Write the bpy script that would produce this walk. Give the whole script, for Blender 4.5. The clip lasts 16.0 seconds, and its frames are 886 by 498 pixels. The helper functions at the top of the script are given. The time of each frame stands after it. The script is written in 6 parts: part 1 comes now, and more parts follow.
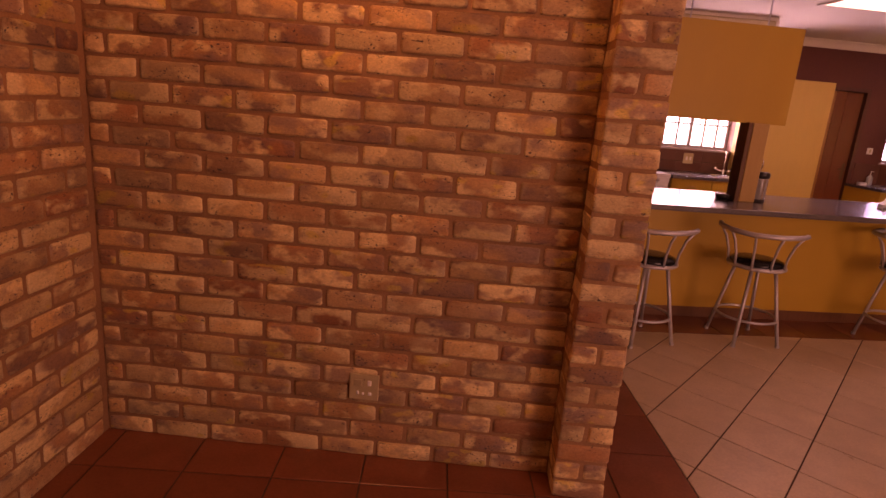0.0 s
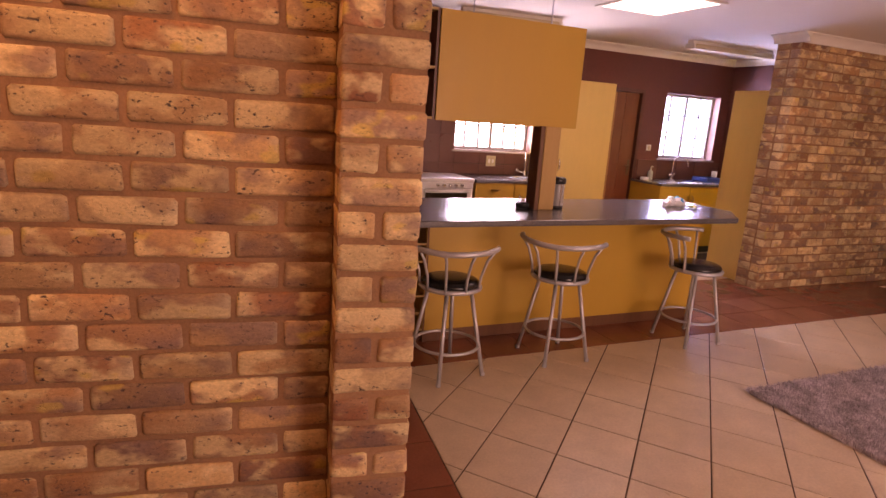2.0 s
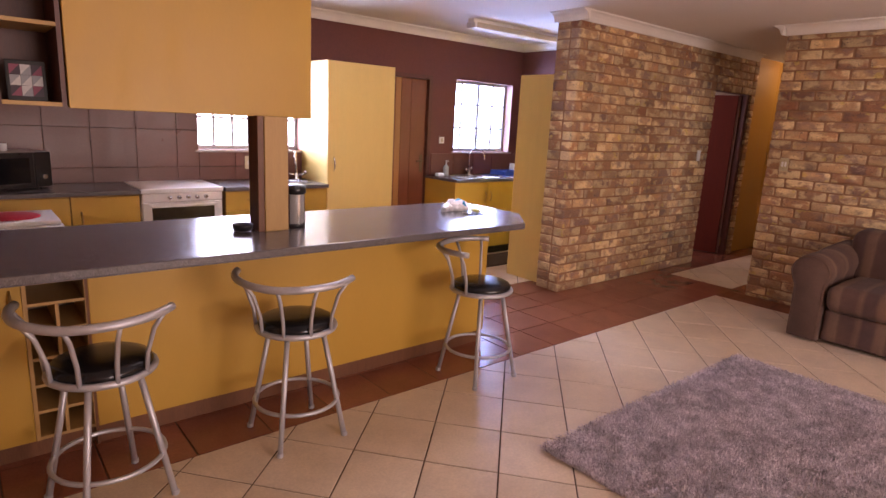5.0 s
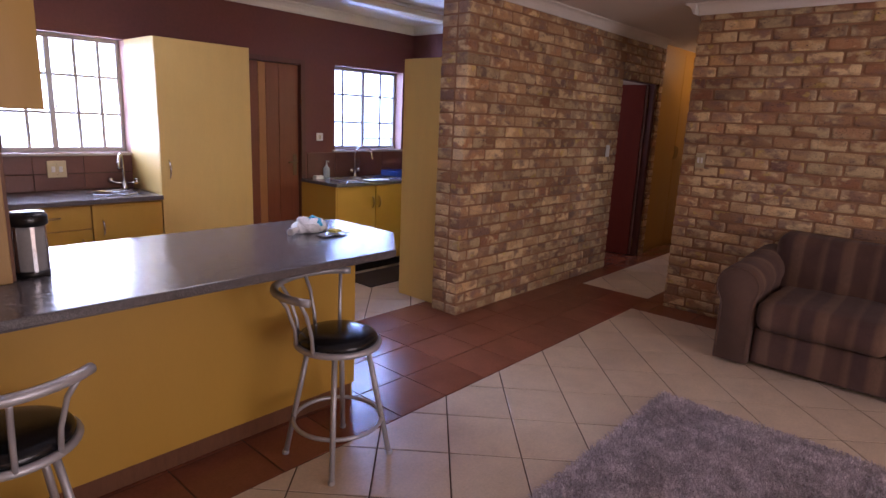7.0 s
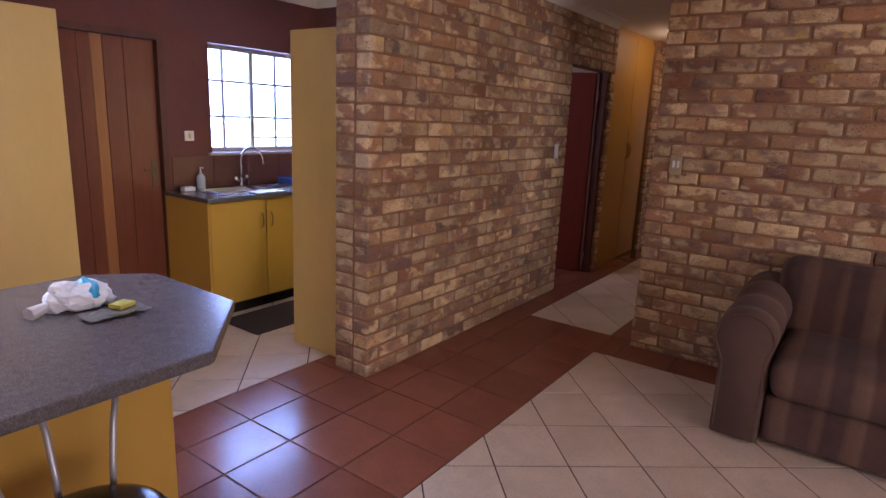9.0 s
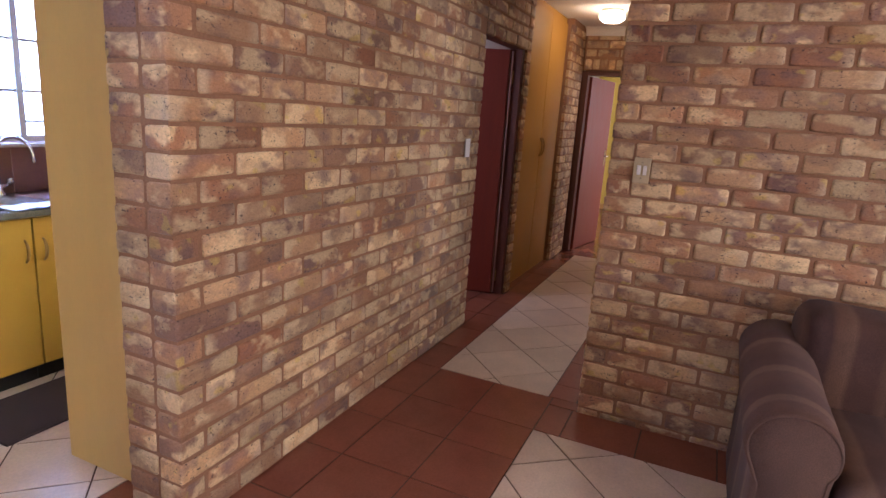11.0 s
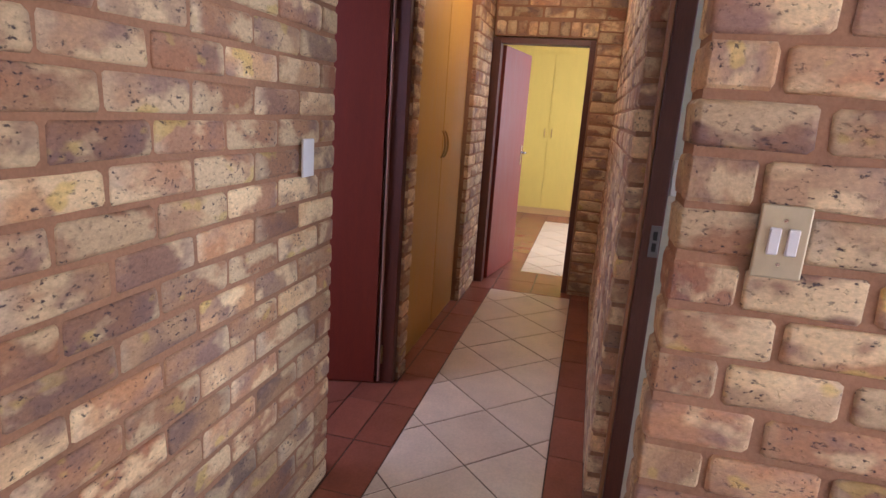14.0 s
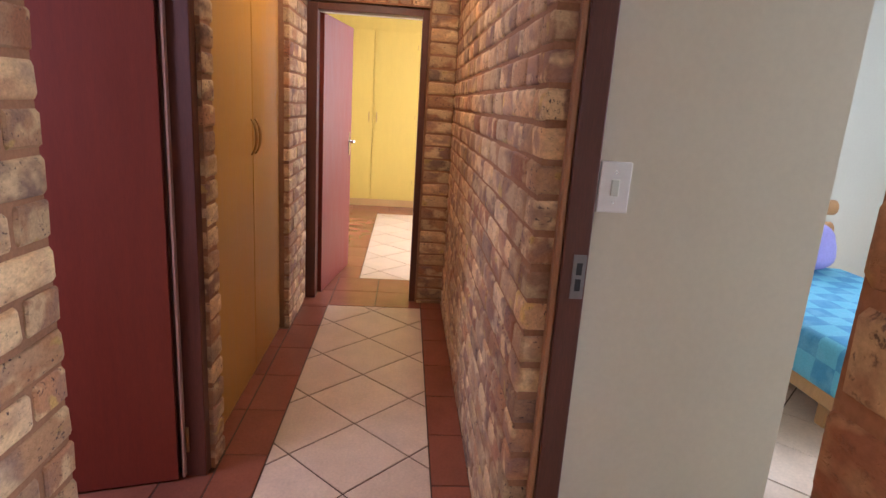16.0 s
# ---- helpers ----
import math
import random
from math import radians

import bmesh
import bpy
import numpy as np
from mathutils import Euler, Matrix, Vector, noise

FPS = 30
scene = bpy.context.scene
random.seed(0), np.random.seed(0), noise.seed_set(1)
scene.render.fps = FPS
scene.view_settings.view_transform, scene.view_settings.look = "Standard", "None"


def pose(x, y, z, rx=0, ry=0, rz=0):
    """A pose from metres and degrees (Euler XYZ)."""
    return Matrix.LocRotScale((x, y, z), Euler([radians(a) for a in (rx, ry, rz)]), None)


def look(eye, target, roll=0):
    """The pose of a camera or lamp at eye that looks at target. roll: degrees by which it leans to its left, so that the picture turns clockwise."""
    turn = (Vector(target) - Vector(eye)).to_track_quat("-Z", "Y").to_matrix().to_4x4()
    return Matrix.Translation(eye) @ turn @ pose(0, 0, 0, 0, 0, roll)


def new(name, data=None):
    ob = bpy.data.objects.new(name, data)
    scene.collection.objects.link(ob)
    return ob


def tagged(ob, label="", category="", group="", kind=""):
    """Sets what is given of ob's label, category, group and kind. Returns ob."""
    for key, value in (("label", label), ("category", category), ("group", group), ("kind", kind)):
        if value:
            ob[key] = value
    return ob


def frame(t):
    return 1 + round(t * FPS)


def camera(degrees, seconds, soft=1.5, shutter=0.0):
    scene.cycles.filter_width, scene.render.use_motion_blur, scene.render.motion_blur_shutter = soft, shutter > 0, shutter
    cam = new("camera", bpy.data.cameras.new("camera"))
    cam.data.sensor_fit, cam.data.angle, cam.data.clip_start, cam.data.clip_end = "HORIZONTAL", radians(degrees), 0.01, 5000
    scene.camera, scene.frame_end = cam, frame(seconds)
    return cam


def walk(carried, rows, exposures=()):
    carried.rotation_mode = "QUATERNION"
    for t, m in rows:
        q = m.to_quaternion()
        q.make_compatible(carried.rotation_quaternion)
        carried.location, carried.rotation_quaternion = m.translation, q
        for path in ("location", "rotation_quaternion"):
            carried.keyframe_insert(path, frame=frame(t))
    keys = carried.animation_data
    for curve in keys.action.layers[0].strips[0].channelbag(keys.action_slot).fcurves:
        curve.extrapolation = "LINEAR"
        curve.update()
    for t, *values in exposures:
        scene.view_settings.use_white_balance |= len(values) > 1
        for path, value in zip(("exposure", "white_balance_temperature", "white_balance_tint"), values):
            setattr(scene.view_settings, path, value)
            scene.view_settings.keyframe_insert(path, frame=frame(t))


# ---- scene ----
# ---------------------------------------------------------------- camera
cam = camera(74.4, 16.0)
PATH = [
    (0, (-0.193, 0.008, 1.47), (0.033, 1.934, 0.982), 4.7),
    (0.5, (-0.167, 0.194, 1.5), (0.146, 2.11, 1.021), 4.6),
    (1, (-0.063, 0.324, 1.506), (0.406, 2.212, 1.045), 4.4),
    (1.5, (0.083, 0.44, 1.515), (0.711, 2.284, 1.065), 4.1),
    (2, (0.227, 0.591, 1.524), (1.01, 2.377, 1.08), 3.9),
    (2.5, (0.372, 0.705, 1.521), (1.314, 2.415, 1.087), 3.6),
    (3, (0.551, 0.806, 1.527), (1.591, 2.459, 1.097), 3.4),
    (3.5, (0.733, 0.934, 1.513), (1.828, 2.552, 1.087), 3.2),
    (4, (0.905, 1.075, 1.518), (2.063, 2.649, 1.092), 3.0),
    (4.5, (1.104, 1.19, 1.512), (2.319, 2.72, 1.086), 3.0),
    (5, (1.271, 1.254, 1.519), (2.528, 2.75, 1.091), 2.9),
    (7.5, (2.388, 1.906, 1.523), (3.879, 3.165, 1.087), 2.5),
    (8, (2.66, 2.066, 1.526), (4.173, 3.298, 1.086), 2.5),
    (8.5, (2.901, 2.239, 1.528), (4.442, 3.434, 1.088), 2.5),
    (9, (3.156, 2.411, 1.515), (4.744, 3.545, 1.077), 2.5),
    (11.5, (4.554, 3.256, 1.47), (6.365, 3.974, 1.019), 4.1),
    (12, (4.881, 3.363, 1.461), (6.715, 4.02, 1.008), 4.1),
    (12.5, (5.188, 3.486, 1.464), (7.037, 4.095, 1.005), 4.1),
    (13, (5.502, 3.585, 1.468), (7.371, 4.127, 1.008), 4.1),
    (13.5, (5.836, 3.656, 1.456), (7.716, 4.157, 0.994), 4.2),
    (14, (6.113, 3.733, 1.453), (8.005, 4.183, 0.989), 4.0),
    (14.5, (6.35, 3.795, 1.456), (8.259, 4.159, 0.983), 4.1),
    (15, (6.541, 3.856, 1.456), (8.465, 4.12, 0.98), 4.0),
    (15.5, (6.713, 3.908, 1.456), (8.652, 4.009, 0.976), 3.8),
    (16, (6.853, 3.914, 1.446), (8.789, 3.771, 0.966), 3.7),
]
walk(cam, [(t, look(eye, target, roll)) for t, eye, target, roll in PATH],
     [(0.0, -0.95, 13600, 102), (0.5, -0.76, 13000, 92), (1.0, -0.42, 11200, 78), (1.5, -0.17, 10200, 69), (2.0, -0.08, 9300, 61), (2.6, 0.03, 8700, 53), (3.5, 0.03, 8000, 46), (5.2, 0.25, 7100, 40), (7.3, -0.6, 6200, 36),
      (9.2, -0.24, 6000, 36), (11.3, 0.62, 5600, 27), (13.5, 1.13, 5080, 21), (15.0, 1.28, 5350, 28), (16.0, 1.5, 5600, 27)])

# ---------------------------------------------------------------- world and large lights
world = bpy.data.worlds.new("sky")
scene.world = world
world.use_nodes = True
wn = world.node_tree.nodes
sky = wn.new("ShaderNodeTexSky")
sky.sky_type, sky.sun_disc = "NISHITA", False
sky.sun_elevation, sky.sun_rotation = radians(48), radians(215)
world.node_tree.links.new(sky.outputs[0], wn["Background"].inputs[0])
wn["Background"].inputs[1].default_value = 0.12


def area_light(name, x, y, z, target, w, h, watts, colour, spread=180):
    """The sky's light standing in a window's opening; the bathroom's has no opening."""
    data = bpy.data.lights.new(name, "AREA")
    data.shape, data.size, data.size_y, data.energy, data.color = "RECTANGLE", w, h, watts, colour
    data.spread = radians(spread)
    ob = new(name, data)
    ob.matrix_world = look((x, y, z), target)
    return ob


sun = new("sun", bpy.data.lights.new("sun", "SUN"))
sun.data.energy, sun.data.angle, sun.data.color = 3.0, radians(0.5), (1.0, 0.93, 0.82)
sun.matrix_world = look((0, 0, 0), (math.sin(radians(215)) * -0.67, math.cos(radians(215)) * -0.67, -0.74))

DAY = (1.0, 0.94, 0.86)
COOL = (0.60, 0.76, 1.0)
area_light("window_light_kitchen", 3.42, 6.80, 1.60, (3.42, 0, 1.55), 0.98, 0.82, 60, COOL, 130)
area_light("window_light_sink", 6.33, 6.80, 1.60, (6.33, 0, 1.55), 0.92, 0.82, 62, (0.34, 0.55, 1.0), 130)
# unseen windows, added to light the living room and both bedrooms
area_light("window_light_living", 3.6, -2.93, 1.45, (3.6, 5, 1.1), 2.9, 1.8, 140, DAY)
area_light("window_light_end_bedroom", 12.9, 2.02, 1.6, (12.9, 6, 0.8), 1.6, 1.3, 42, DAY)
area_light("window_light_side_bedroom", 11.42, 1.6, 1.5, (8, 2.0, 1.0), 1.3, 1.3, 25, (0.86, 0.95, 1.0))
area_light("window_light_side_south", 8.2, -0.38, 1.55, (8.2, 5, 1.2), 1.3, 1.3, 24, (0.92, 0.96, 1.0))
# added light inside the side room, without a window; it brightens the passage
area_light("window_light_bathroom", 7.6, 6.4, 1.8, (8.4, 5, 1.0), 0.9, 0.7, 14, (0.84, 0.84, 1.0))

# ---------------------------------------------------------------- materials
def material(name):
    m = bpy.data.materials.new(name)
    m.use_nodes = True
    nt = m.node_tree
    return m, nt, nt.nodes["Principled BSDF"]


def node(nt, kind, inputs=None, operation=""):
    n = nt.nodes.new(kind)
    if operation:
        n.operation = operation
    for k, v in (inputs or {}).items():
        if isinstance(v, bpy.types.NodeSocket):
            nt.links.new(v, n.inputs[k])
        else:
            n.inputs[k].default_value = v
    return n


def ramp(nt, fac, stops, mode="LINEAR"):
    n = nt.nodes.new("ShaderNodeValToRGB")
    n.color_ramp.interpolation = mode
    els = n.color_ramp.elements
    while len(els) < len(stops):
        els.new(0.5)
    for e, (p, c) in zip(els, stops):
        e.position = p
        e.color = (*c, 1) if len(c) == 3 else c
    nt.links.new(fac, n.inputs[0])
    return n.outputs[0]


def mix(nt, fac, a, b, mode="MIX"):
    n = nt.nodes.new("ShaderNodeMix")
    n.data_type, n.blend_type = "RGBA", mode
    for sock, v in ((n.inputs[0], fac), (n.inputs[6], a), (n.inputs[7], b)):
        if isinstance(v, bpy.types.NodeSocket):
            nt.links.new(v, sock)
        else:
            sock.default_value = v if not isinstance(v, tuple) else ((*v, 1) if len(v) == 3 else v)
    return n.outputs[2]


def noise_tex(nt, vec, scale, detail=4, rough=0.6):
    return node(nt, "ShaderNodeTexNoise", {"Vector": vec, "Scale": scale, "Detail": detail, "Roughness": rough}).outputs[0]


def bump(nt, bsdf, height, strength, distance=0.01):
    b = node(nt, "ShaderNodeBump", {"Height": height, "Strength": strength, "Distance": distance})
    nt.links.new(b.outputs[0], bsdf.inputs["Normal"])


def coords(nt, stretch=(1, 1, 1), seed=None):
    """Object coordinates in metres, stretched, and shifted piece by piece."""
    c = node(nt, "ShaderNodeTexCoord").outputs["Object"]
    v = node(nt, "ShaderNodeVectorMath", {0: c, 1: stretch}, operation="MULTIPLY").outputs[0]
    if seed is not None:
        s = node(nt, "ShaderNodeMath", {0: seed, 1: 37.0}, operation="MULTIPLY").outputs[0]
        v = node(nt, "ShaderNodeVectorMath", {0: v, 1: s}, operation="ADD").outputs[0]
    return v


def object_random(nt):
    return node(nt, "ShaderNodeObjectInfo").outputs["Random"]


def island_random(nt):
    return node(nt, "ShaderNodeNewGeometry").outputs["Random Per Island"]


def simple(name, colour, rough=0.5, metal=0.0, var=0.12, scale=6.0, grain=60.0, bump_strength=0.1, spec=0.5, stretch=(1, 1, 1)):
    """A plain painted or moulded surface with a little variation at two scales."""
    m, nt, b = material(name)
    v = coords(nt, stretch)
    n1, n2 = noise_tex(nt, v, scale), noise_tex(nt, v, grain, 3)
    dark = tuple(c * (1 - var) for c in colour)
    lite = tuple(min(1, c * (1 + var)) for c in colour)
    c1 = ramp(nt, n1, [(0.3, dark), (0.7, lite)])
    c2 = mix(nt, 0.35, c1, ramp(nt, n2, [(0.35, dark), (0.65, lite)]))
    nt.links.new(c2, b.inputs["Base Color"])
    b.inputs["Metallic"].default_value = metal
    b.inputs["Specular IOR Level"].default_value = spec
    nt.links.new(ramp(nt, n1, [(0.2, (rough * 0.85,) * 3), (0.8, (min(1, rough * 1.15),) * 3)]), b.inputs["Roughness"])
    if bump_strength:
        bump(nt, b, n2, bump_strength, 0.002)
    return m


def brick_material(name, joined):
    m, nt, b = material(name)
    r = island_random(nt) if joined else object_random(nt)
    v = coords(nt, (0.62, 1, 1), seed=r) if not joined else coords(nt, seed=r)

    def spread(k):
        n = node(nt, "ShaderNodeMath", {0: r, 1: k}, operation="MULTIPLY")
        return node(nt, "ShaderNodeMath", {0: n.outputs[0]}, operation="FRACT").outputs[0]

    def math2(op, x, y):
        return node(nt, "ShaderNodeMath", {0: x, 1: y}, operation=op).outputs[0]

    base = ramp(nt, r, [(0.0, (0.36, 0.16, 0.085)), (0.14, (0.56, 0.37, 0.20)), (0.28, (0.31, 0.13, 0.07)), (0.42, (0.66, 0.48, 0.26)),
                        (0.56, (0.44, 0.24, 0.12)), (0.70, (0.26, 0.155, 0.11)), (0.85, (0.66, 0.51, 0.29)), (1.0, (0.40, 0.19, 0.10))])
    # a second tone that runs through each brick
    wash = noise_tex(nt, v, 8.0, 3, 0.55)
    c = mix(nt, ramp(nt, wash, [(0.46, (0, 0, 0)), (0.60, (0.66, 0.66, 0.66))]), base, ramp(nt, spread(5.17), [(0.0, (0.50, 0.37, 0.225)), (0.35, (0.36, 0.195, 0.12)), (0.7, (0.46, 0.30, 0.17)), (1.0, (0.58, 0.45, 0.28))]))
    # purple-grey burnt patches
    big = noise_tex(nt, v, 12.0, 4, 0.55)
    amount = math2("MULTIPLY", spread(7.31), 0.16)
    burnt = ramp(nt, math2("ADD", big, amount), [(0.56, (0, 0, 0)), (0.74, (0.72, 0.72, 0.72))])
    c = mix(nt, burnt, c, ramp(nt, spread(3.7), [(0.0, (0.20, 0.135, 0.13)), (0.6, (0.27, 0.18, 0.16)), (1.0, (0.15, 0.10, 0.10))]))
    # cream ends, pale salts and a few yellow marks
    pale_n = noise_tex(nt, v, 11.0, 3, 0.55)
    if not joined:
        side = math2("SUBTRACT", math2("MULTIPLY", math2("GREATER_THAN", spread(23.1), 0.5), 2.0), 1.0)
        along = math2("MULTIPLY", node(nt, "ShaderNodeSeparateXYZ", {0: coords(nt)}).outputs[0], side)
        ends = math2("ADD", along, math2("MULTIPLY", pale_n, 0.14))
        ends = math2("ADD", ends, math2("MULTIPLY", spread(11.3), 0.05))
        c = mix(nt, ramp(nt, math2("MULTIPLY", ends, 4.0), [(0.68, (0, 0, 0)), (0.86, (0.7, 0.7, 0.7))]), c, (0.62, 0.51, 0.34))
    c = mix(nt, ramp(nt, pale_n, [(0.51, (0, 0, 0)), (0.60, (0.85, 0.85, 0.85))]), c, (0.70, 0.56, 0.33))
    mark = ramp(nt, math2("ADD", noise_tex(nt, v, 19.0, 2, 0.4), math2("MULTIPLY", spread(17.9), 0.14)), [(0.74, (0, 0, 0)), (0.80, (0.6, 0.6, 0.6))])
    c = mix(nt, mark, c, (0.60, 0.46, 0.13))
    c = mix(nt, 1.0, c, ramp(nt, spread(29.7), [(0.0, (0.77, 0.74, 0.71)), (0.5, (1.0, 0.98, 0.94)), (1.0, (1.32, 1.29, 1.18))]), "MULTIPLY")
    fine = noise_tex(nt, v, 150.0, 4, 0.7)
    c = mix(nt, 0.6, c, mix(nt, 1.0, c, ramp(nt, fine, [(0.25, (0.55, 0.52, 0.5)), (0.75, (1.34, 1.3, 1.26))]), "MULTIPLY"))
    # dark pits and flecks
    pits = noise_tex(nt, v, 120.0, 3, 0.6)
    where = noise_tex(nt, v, 14.0, 2, 0.5)
    pit = mix(nt, 1.0, ramp(nt, pits, [(0.33, (1, 1, 1)), (0.41, (0, 0, 0))]), ramp(nt, where, [(0.42, (0, 0, 0)), (0.58, (0.95, 0.95, 0.95))]), "MULTIPLY")
    c = mix(nt, pit, c, (0.06, 0.042, 0.045))
    nt.links.new(c, b.inputs["Base Color"])
    b.inputs["Roughness"].default_value = 0.66
    b.inputs["Specular IOR Level"].default_value = 0.35
    h = mix(nt, 0.5, ramp(nt, pits, [(0.31, (0, 0, 0)), (0.43, (1, 1, 1))]), mix(nt, 0.5, fine, big))
    bump(nt, b, h, 0.6, 0.006)
    return m


def wood_material(name, dark, lite, stretch, rough=0.4, scale=4.0):
    """Grain that runs along the axis with the smallest stretch."""
    m, nt, b = material(name)
    v = coords(nt, stretch, object_random(nt))
    g = noise_tex(nt, v, scale, 6, 0.65)
    f = noise_tex(nt, v, scale * 9, 3, 0.6)
    c = mix(nt, 0.4, ramp(nt, g, [(0.3, dark), (0.7, lite)]), ramp(nt, f, [(0.35, dark), (0.65, lite)]))
    nt.links.new(c, b.inputs["Base Color"])
    nt.links.new(ramp(nt, g, [(0.2, (rough * 0.8,) * 3), (0.8, (rough * 1.2,) * 3)]), b.inputs["Roughness"])
    bump(nt, b, f, 0.12, 0.002)
    return m


def tile_material(name, a, bcol, rough, spec=0.5):
    m, nt, b = material(name)
    r = object_random(nt)
    v = coords(nt, seed=r)
    c = ramp(nt, r, [(0.0, a), (0.5, tuple((x + y) / 2 for x, y in zip(a, bcol))), (1.0, bcol)])
    n1, n2 = noise_tex(nt, v, 5.0, 5, 0.6), noise_tex(nt, v, 90.0, 3, 0.6)
    c = mix(nt, 0.7, c, mix(nt, 1.0, c, ramp(nt, n1, [(0.25, (0.8, 0.77, 0.74)), (0.75, (1.14, 1.13, 1.12))]), "MULTIPLY"))
    c = mix(nt, 0.35, c, mix(nt, 1.0, c, ramp(nt, n2, [(0.3, (0.72, 0.7, 0.68)), (0.7, (1.18, 1.17, 1.16))]), "MULTIPLY"))
    nt.links.new(c, b.inputs["Base Color"])
    b.inputs["Specular IOR Level"].default_value = spec
    nt.links.new(ramp(nt, n1, [(0.2, (rough * 0.75,) * 3), (0.8, (rough * 1.3,) * 3)]), b.inputs["Roughness"])
    bump(nt, b, n1, 0.05, 0.004)
    return m


def stripe_material(name, stops, axis, width, rough=0.9):
    """Woven cloth with broad stripes across one axis."""
    m, nt, b = material(name)
    v = coords(nt)
    s = node(nt, "ShaderNodeSeparateXYZ", {0: v}).outputs[axis]
    wob = noise_tex(nt, v, 5.0, 2)
    s = node(nt, "ShaderNodeMath", {0: s, 1: node(nt, "ShaderNodeMath", {0: wob, 1: 0.02}, operation="MULTIPLY").outputs[0]}, operation="ADD").outputs[0]
    s = node(nt, "ShaderNodeMath", {0: s, 1: 1 / width}, operation="MULTIPLY").outputs[0]
    s = node(nt, "ShaderNodeMath", {0: s}, operation="FRACT").outputs[0]
    c = ramp(nt, s, stops)
    w = noise_tex(nt, v, 260.0, 2)
    big = noise_tex(nt, v, 7.0, 3)
    c = mix(nt, 0.6, c, mix(nt, 1.0, c, ramp(nt, w, [(0.3, (0.6, 0.6, 0.6)), (0.7, (1.3, 1.3, 1.3))]), "MULTIPLY"))
    c = mix(nt, 0.5, c, mix(nt, 1.0, c, ramp(nt, big, [(0.3, (0.7, 0.7, 0.7)), (0.7, (1.2, 1.2, 1.2))]), "MULTIPLY"))
    nt.links.new(c, b.inputs["Base Color"])
    b.inputs["Roughness"].default_value = rough
    b.inputs["Sheen Weight"].default_value = 0.05
    bump(nt, b, mix(nt, 0.5, w, big), 0.35, 0.004)
    return m


def glass_material(name):
    m, nt, b = material(name)
    b.inputs["Base Color"].default_value = (0.97, 0.99, 1.0, 1)
    b.inputs["Roughness"].default_value = 0.02
    b.inputs["Transmission Weight"].default_value = 1.0
    b.inputs["IOR"].default_value = 1.05
    return m


def glow_material(name, colour, strength):
    m, nt, b = material(name)
    b.inputs["Base Color"].default_value = (*colour, 1)
    b.inputs["Emission Color"].default_value = (*colour, 1)
    b.inputs["Emission Strength"].default_value = strength
    return m


BRICK = brick_material("clay_brick", False)
BRICK_J = brick_material("clay_brick_run", True)
MORTAR = simple("mortar", (0.325, 0.178, 0.098), 0.92, var=0.25, scale=5, grain=120, bump_strength=0.6, spec=0.2)
CREAM = tile_material("cream_floor_tile", (0.63, 0.50, 0.365), (0.69, 0.56, 0.42), 0.34)
RED = tile_material("red_quarry_tile", (0.235, 0.078, 0.045), (0.285, 0.10, 0.058), 0.2, 0.42)
GROUT = simple("dark_grout", (0.085, 0.046, 0.028), 0.9, var=0.3, grain=200, bump_strength=0.3, spec=0.2)
YELLOW = simple("yellow_laminate", (0.54, 0.31, 0.042), 0.45, var=0.028, scale=2.0, grain=25, bump_strength=0.04, stretch=(4, 4, 1))
YELLOW_EDGE = simple("ochre_edging", (0.42, 0.22, 0.06), 0.5, var=0.15)
# paler copy of the yellow laminate, with daylight put into its colour
LIT_YELLOW = simple("lit_yellow_laminate", (0.69, 0.475, 0.150), 0.45, var=0.04, scale=3.0, grain=30, bump_strength=0.04, stretch=(4, 4, 1))
BED_YELLOW = simple("bright_yellow_laminate", (0.62, 0.45, 0.085), 0.45, var=0.05, scale=3.0, grain=30, bump_strength=0.04, stretch=(4, 4, 1))
ORANGE_WOOD = wood_material("orange_wood_veneer", (0.42, 0.215, 0.028), (0.50, 0.27, 0.04), (7, 7, 0.7), 0.55)
MAHOGANY = wood_material("mahogany_stain", (0.18, 0.025, 0.011), (0.24, 0.037, 0.016), (10, 10, 0.8), 0.55)
FRAME_WOOD = wood_material("dark_frame_wood", (0.075, 0.022, 0.012), (0.13, 0.040, 0.021), (10, 10, 0.8), 0.45)
TRIM_WOOD = wood_material("pale_trim_wood", (0.30, 0.14, 0.06), (0.42, 0.21, 0.09), (10, 10, 0.8), 0.5)
KIAAT = wood_material("kiaat_door_wood", (0.15, 0.040, 0.016), (0.225, 0.062, 0.024), (9, 9, 0.7), 0.4)
KIAAT_LIGHT = wood_material("pale_door_stave", (0.33, 0.135, 0.042), (0.42, 0.18, 0.055), (9, 9, 0.7), 0.4)
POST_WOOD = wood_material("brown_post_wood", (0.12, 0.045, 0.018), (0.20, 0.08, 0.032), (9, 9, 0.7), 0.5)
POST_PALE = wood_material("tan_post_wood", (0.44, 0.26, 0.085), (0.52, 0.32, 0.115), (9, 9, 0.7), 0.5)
SILVER = simple("silver_tube_paint", (0.52, 0.52, 0.55), 0.42, metal=0.5, var=0.08, grain=90, bump_strength=0.05)
CHROME = simple("brushed_chrome", (0.72, 0.72, 0.74), 0.18, metal=1.0, var=0.04, bump_strength=0)
STEEL = simple("sink_steel", (0.55, 0.56, 0.58), 0.24, metal=1.0, var=0.06, bump_strength=0.03)
BRASS = simple("worn_brass", (0.42, 0.27, 0.11), 0.34, metal=0.9, var=0.12, bump_strength=0.05)
VINYL = simple("black_vinyl", (0.010, 0.010, 0.012), 0.22, var=0.3, grain=180, bump_strength=0.12)
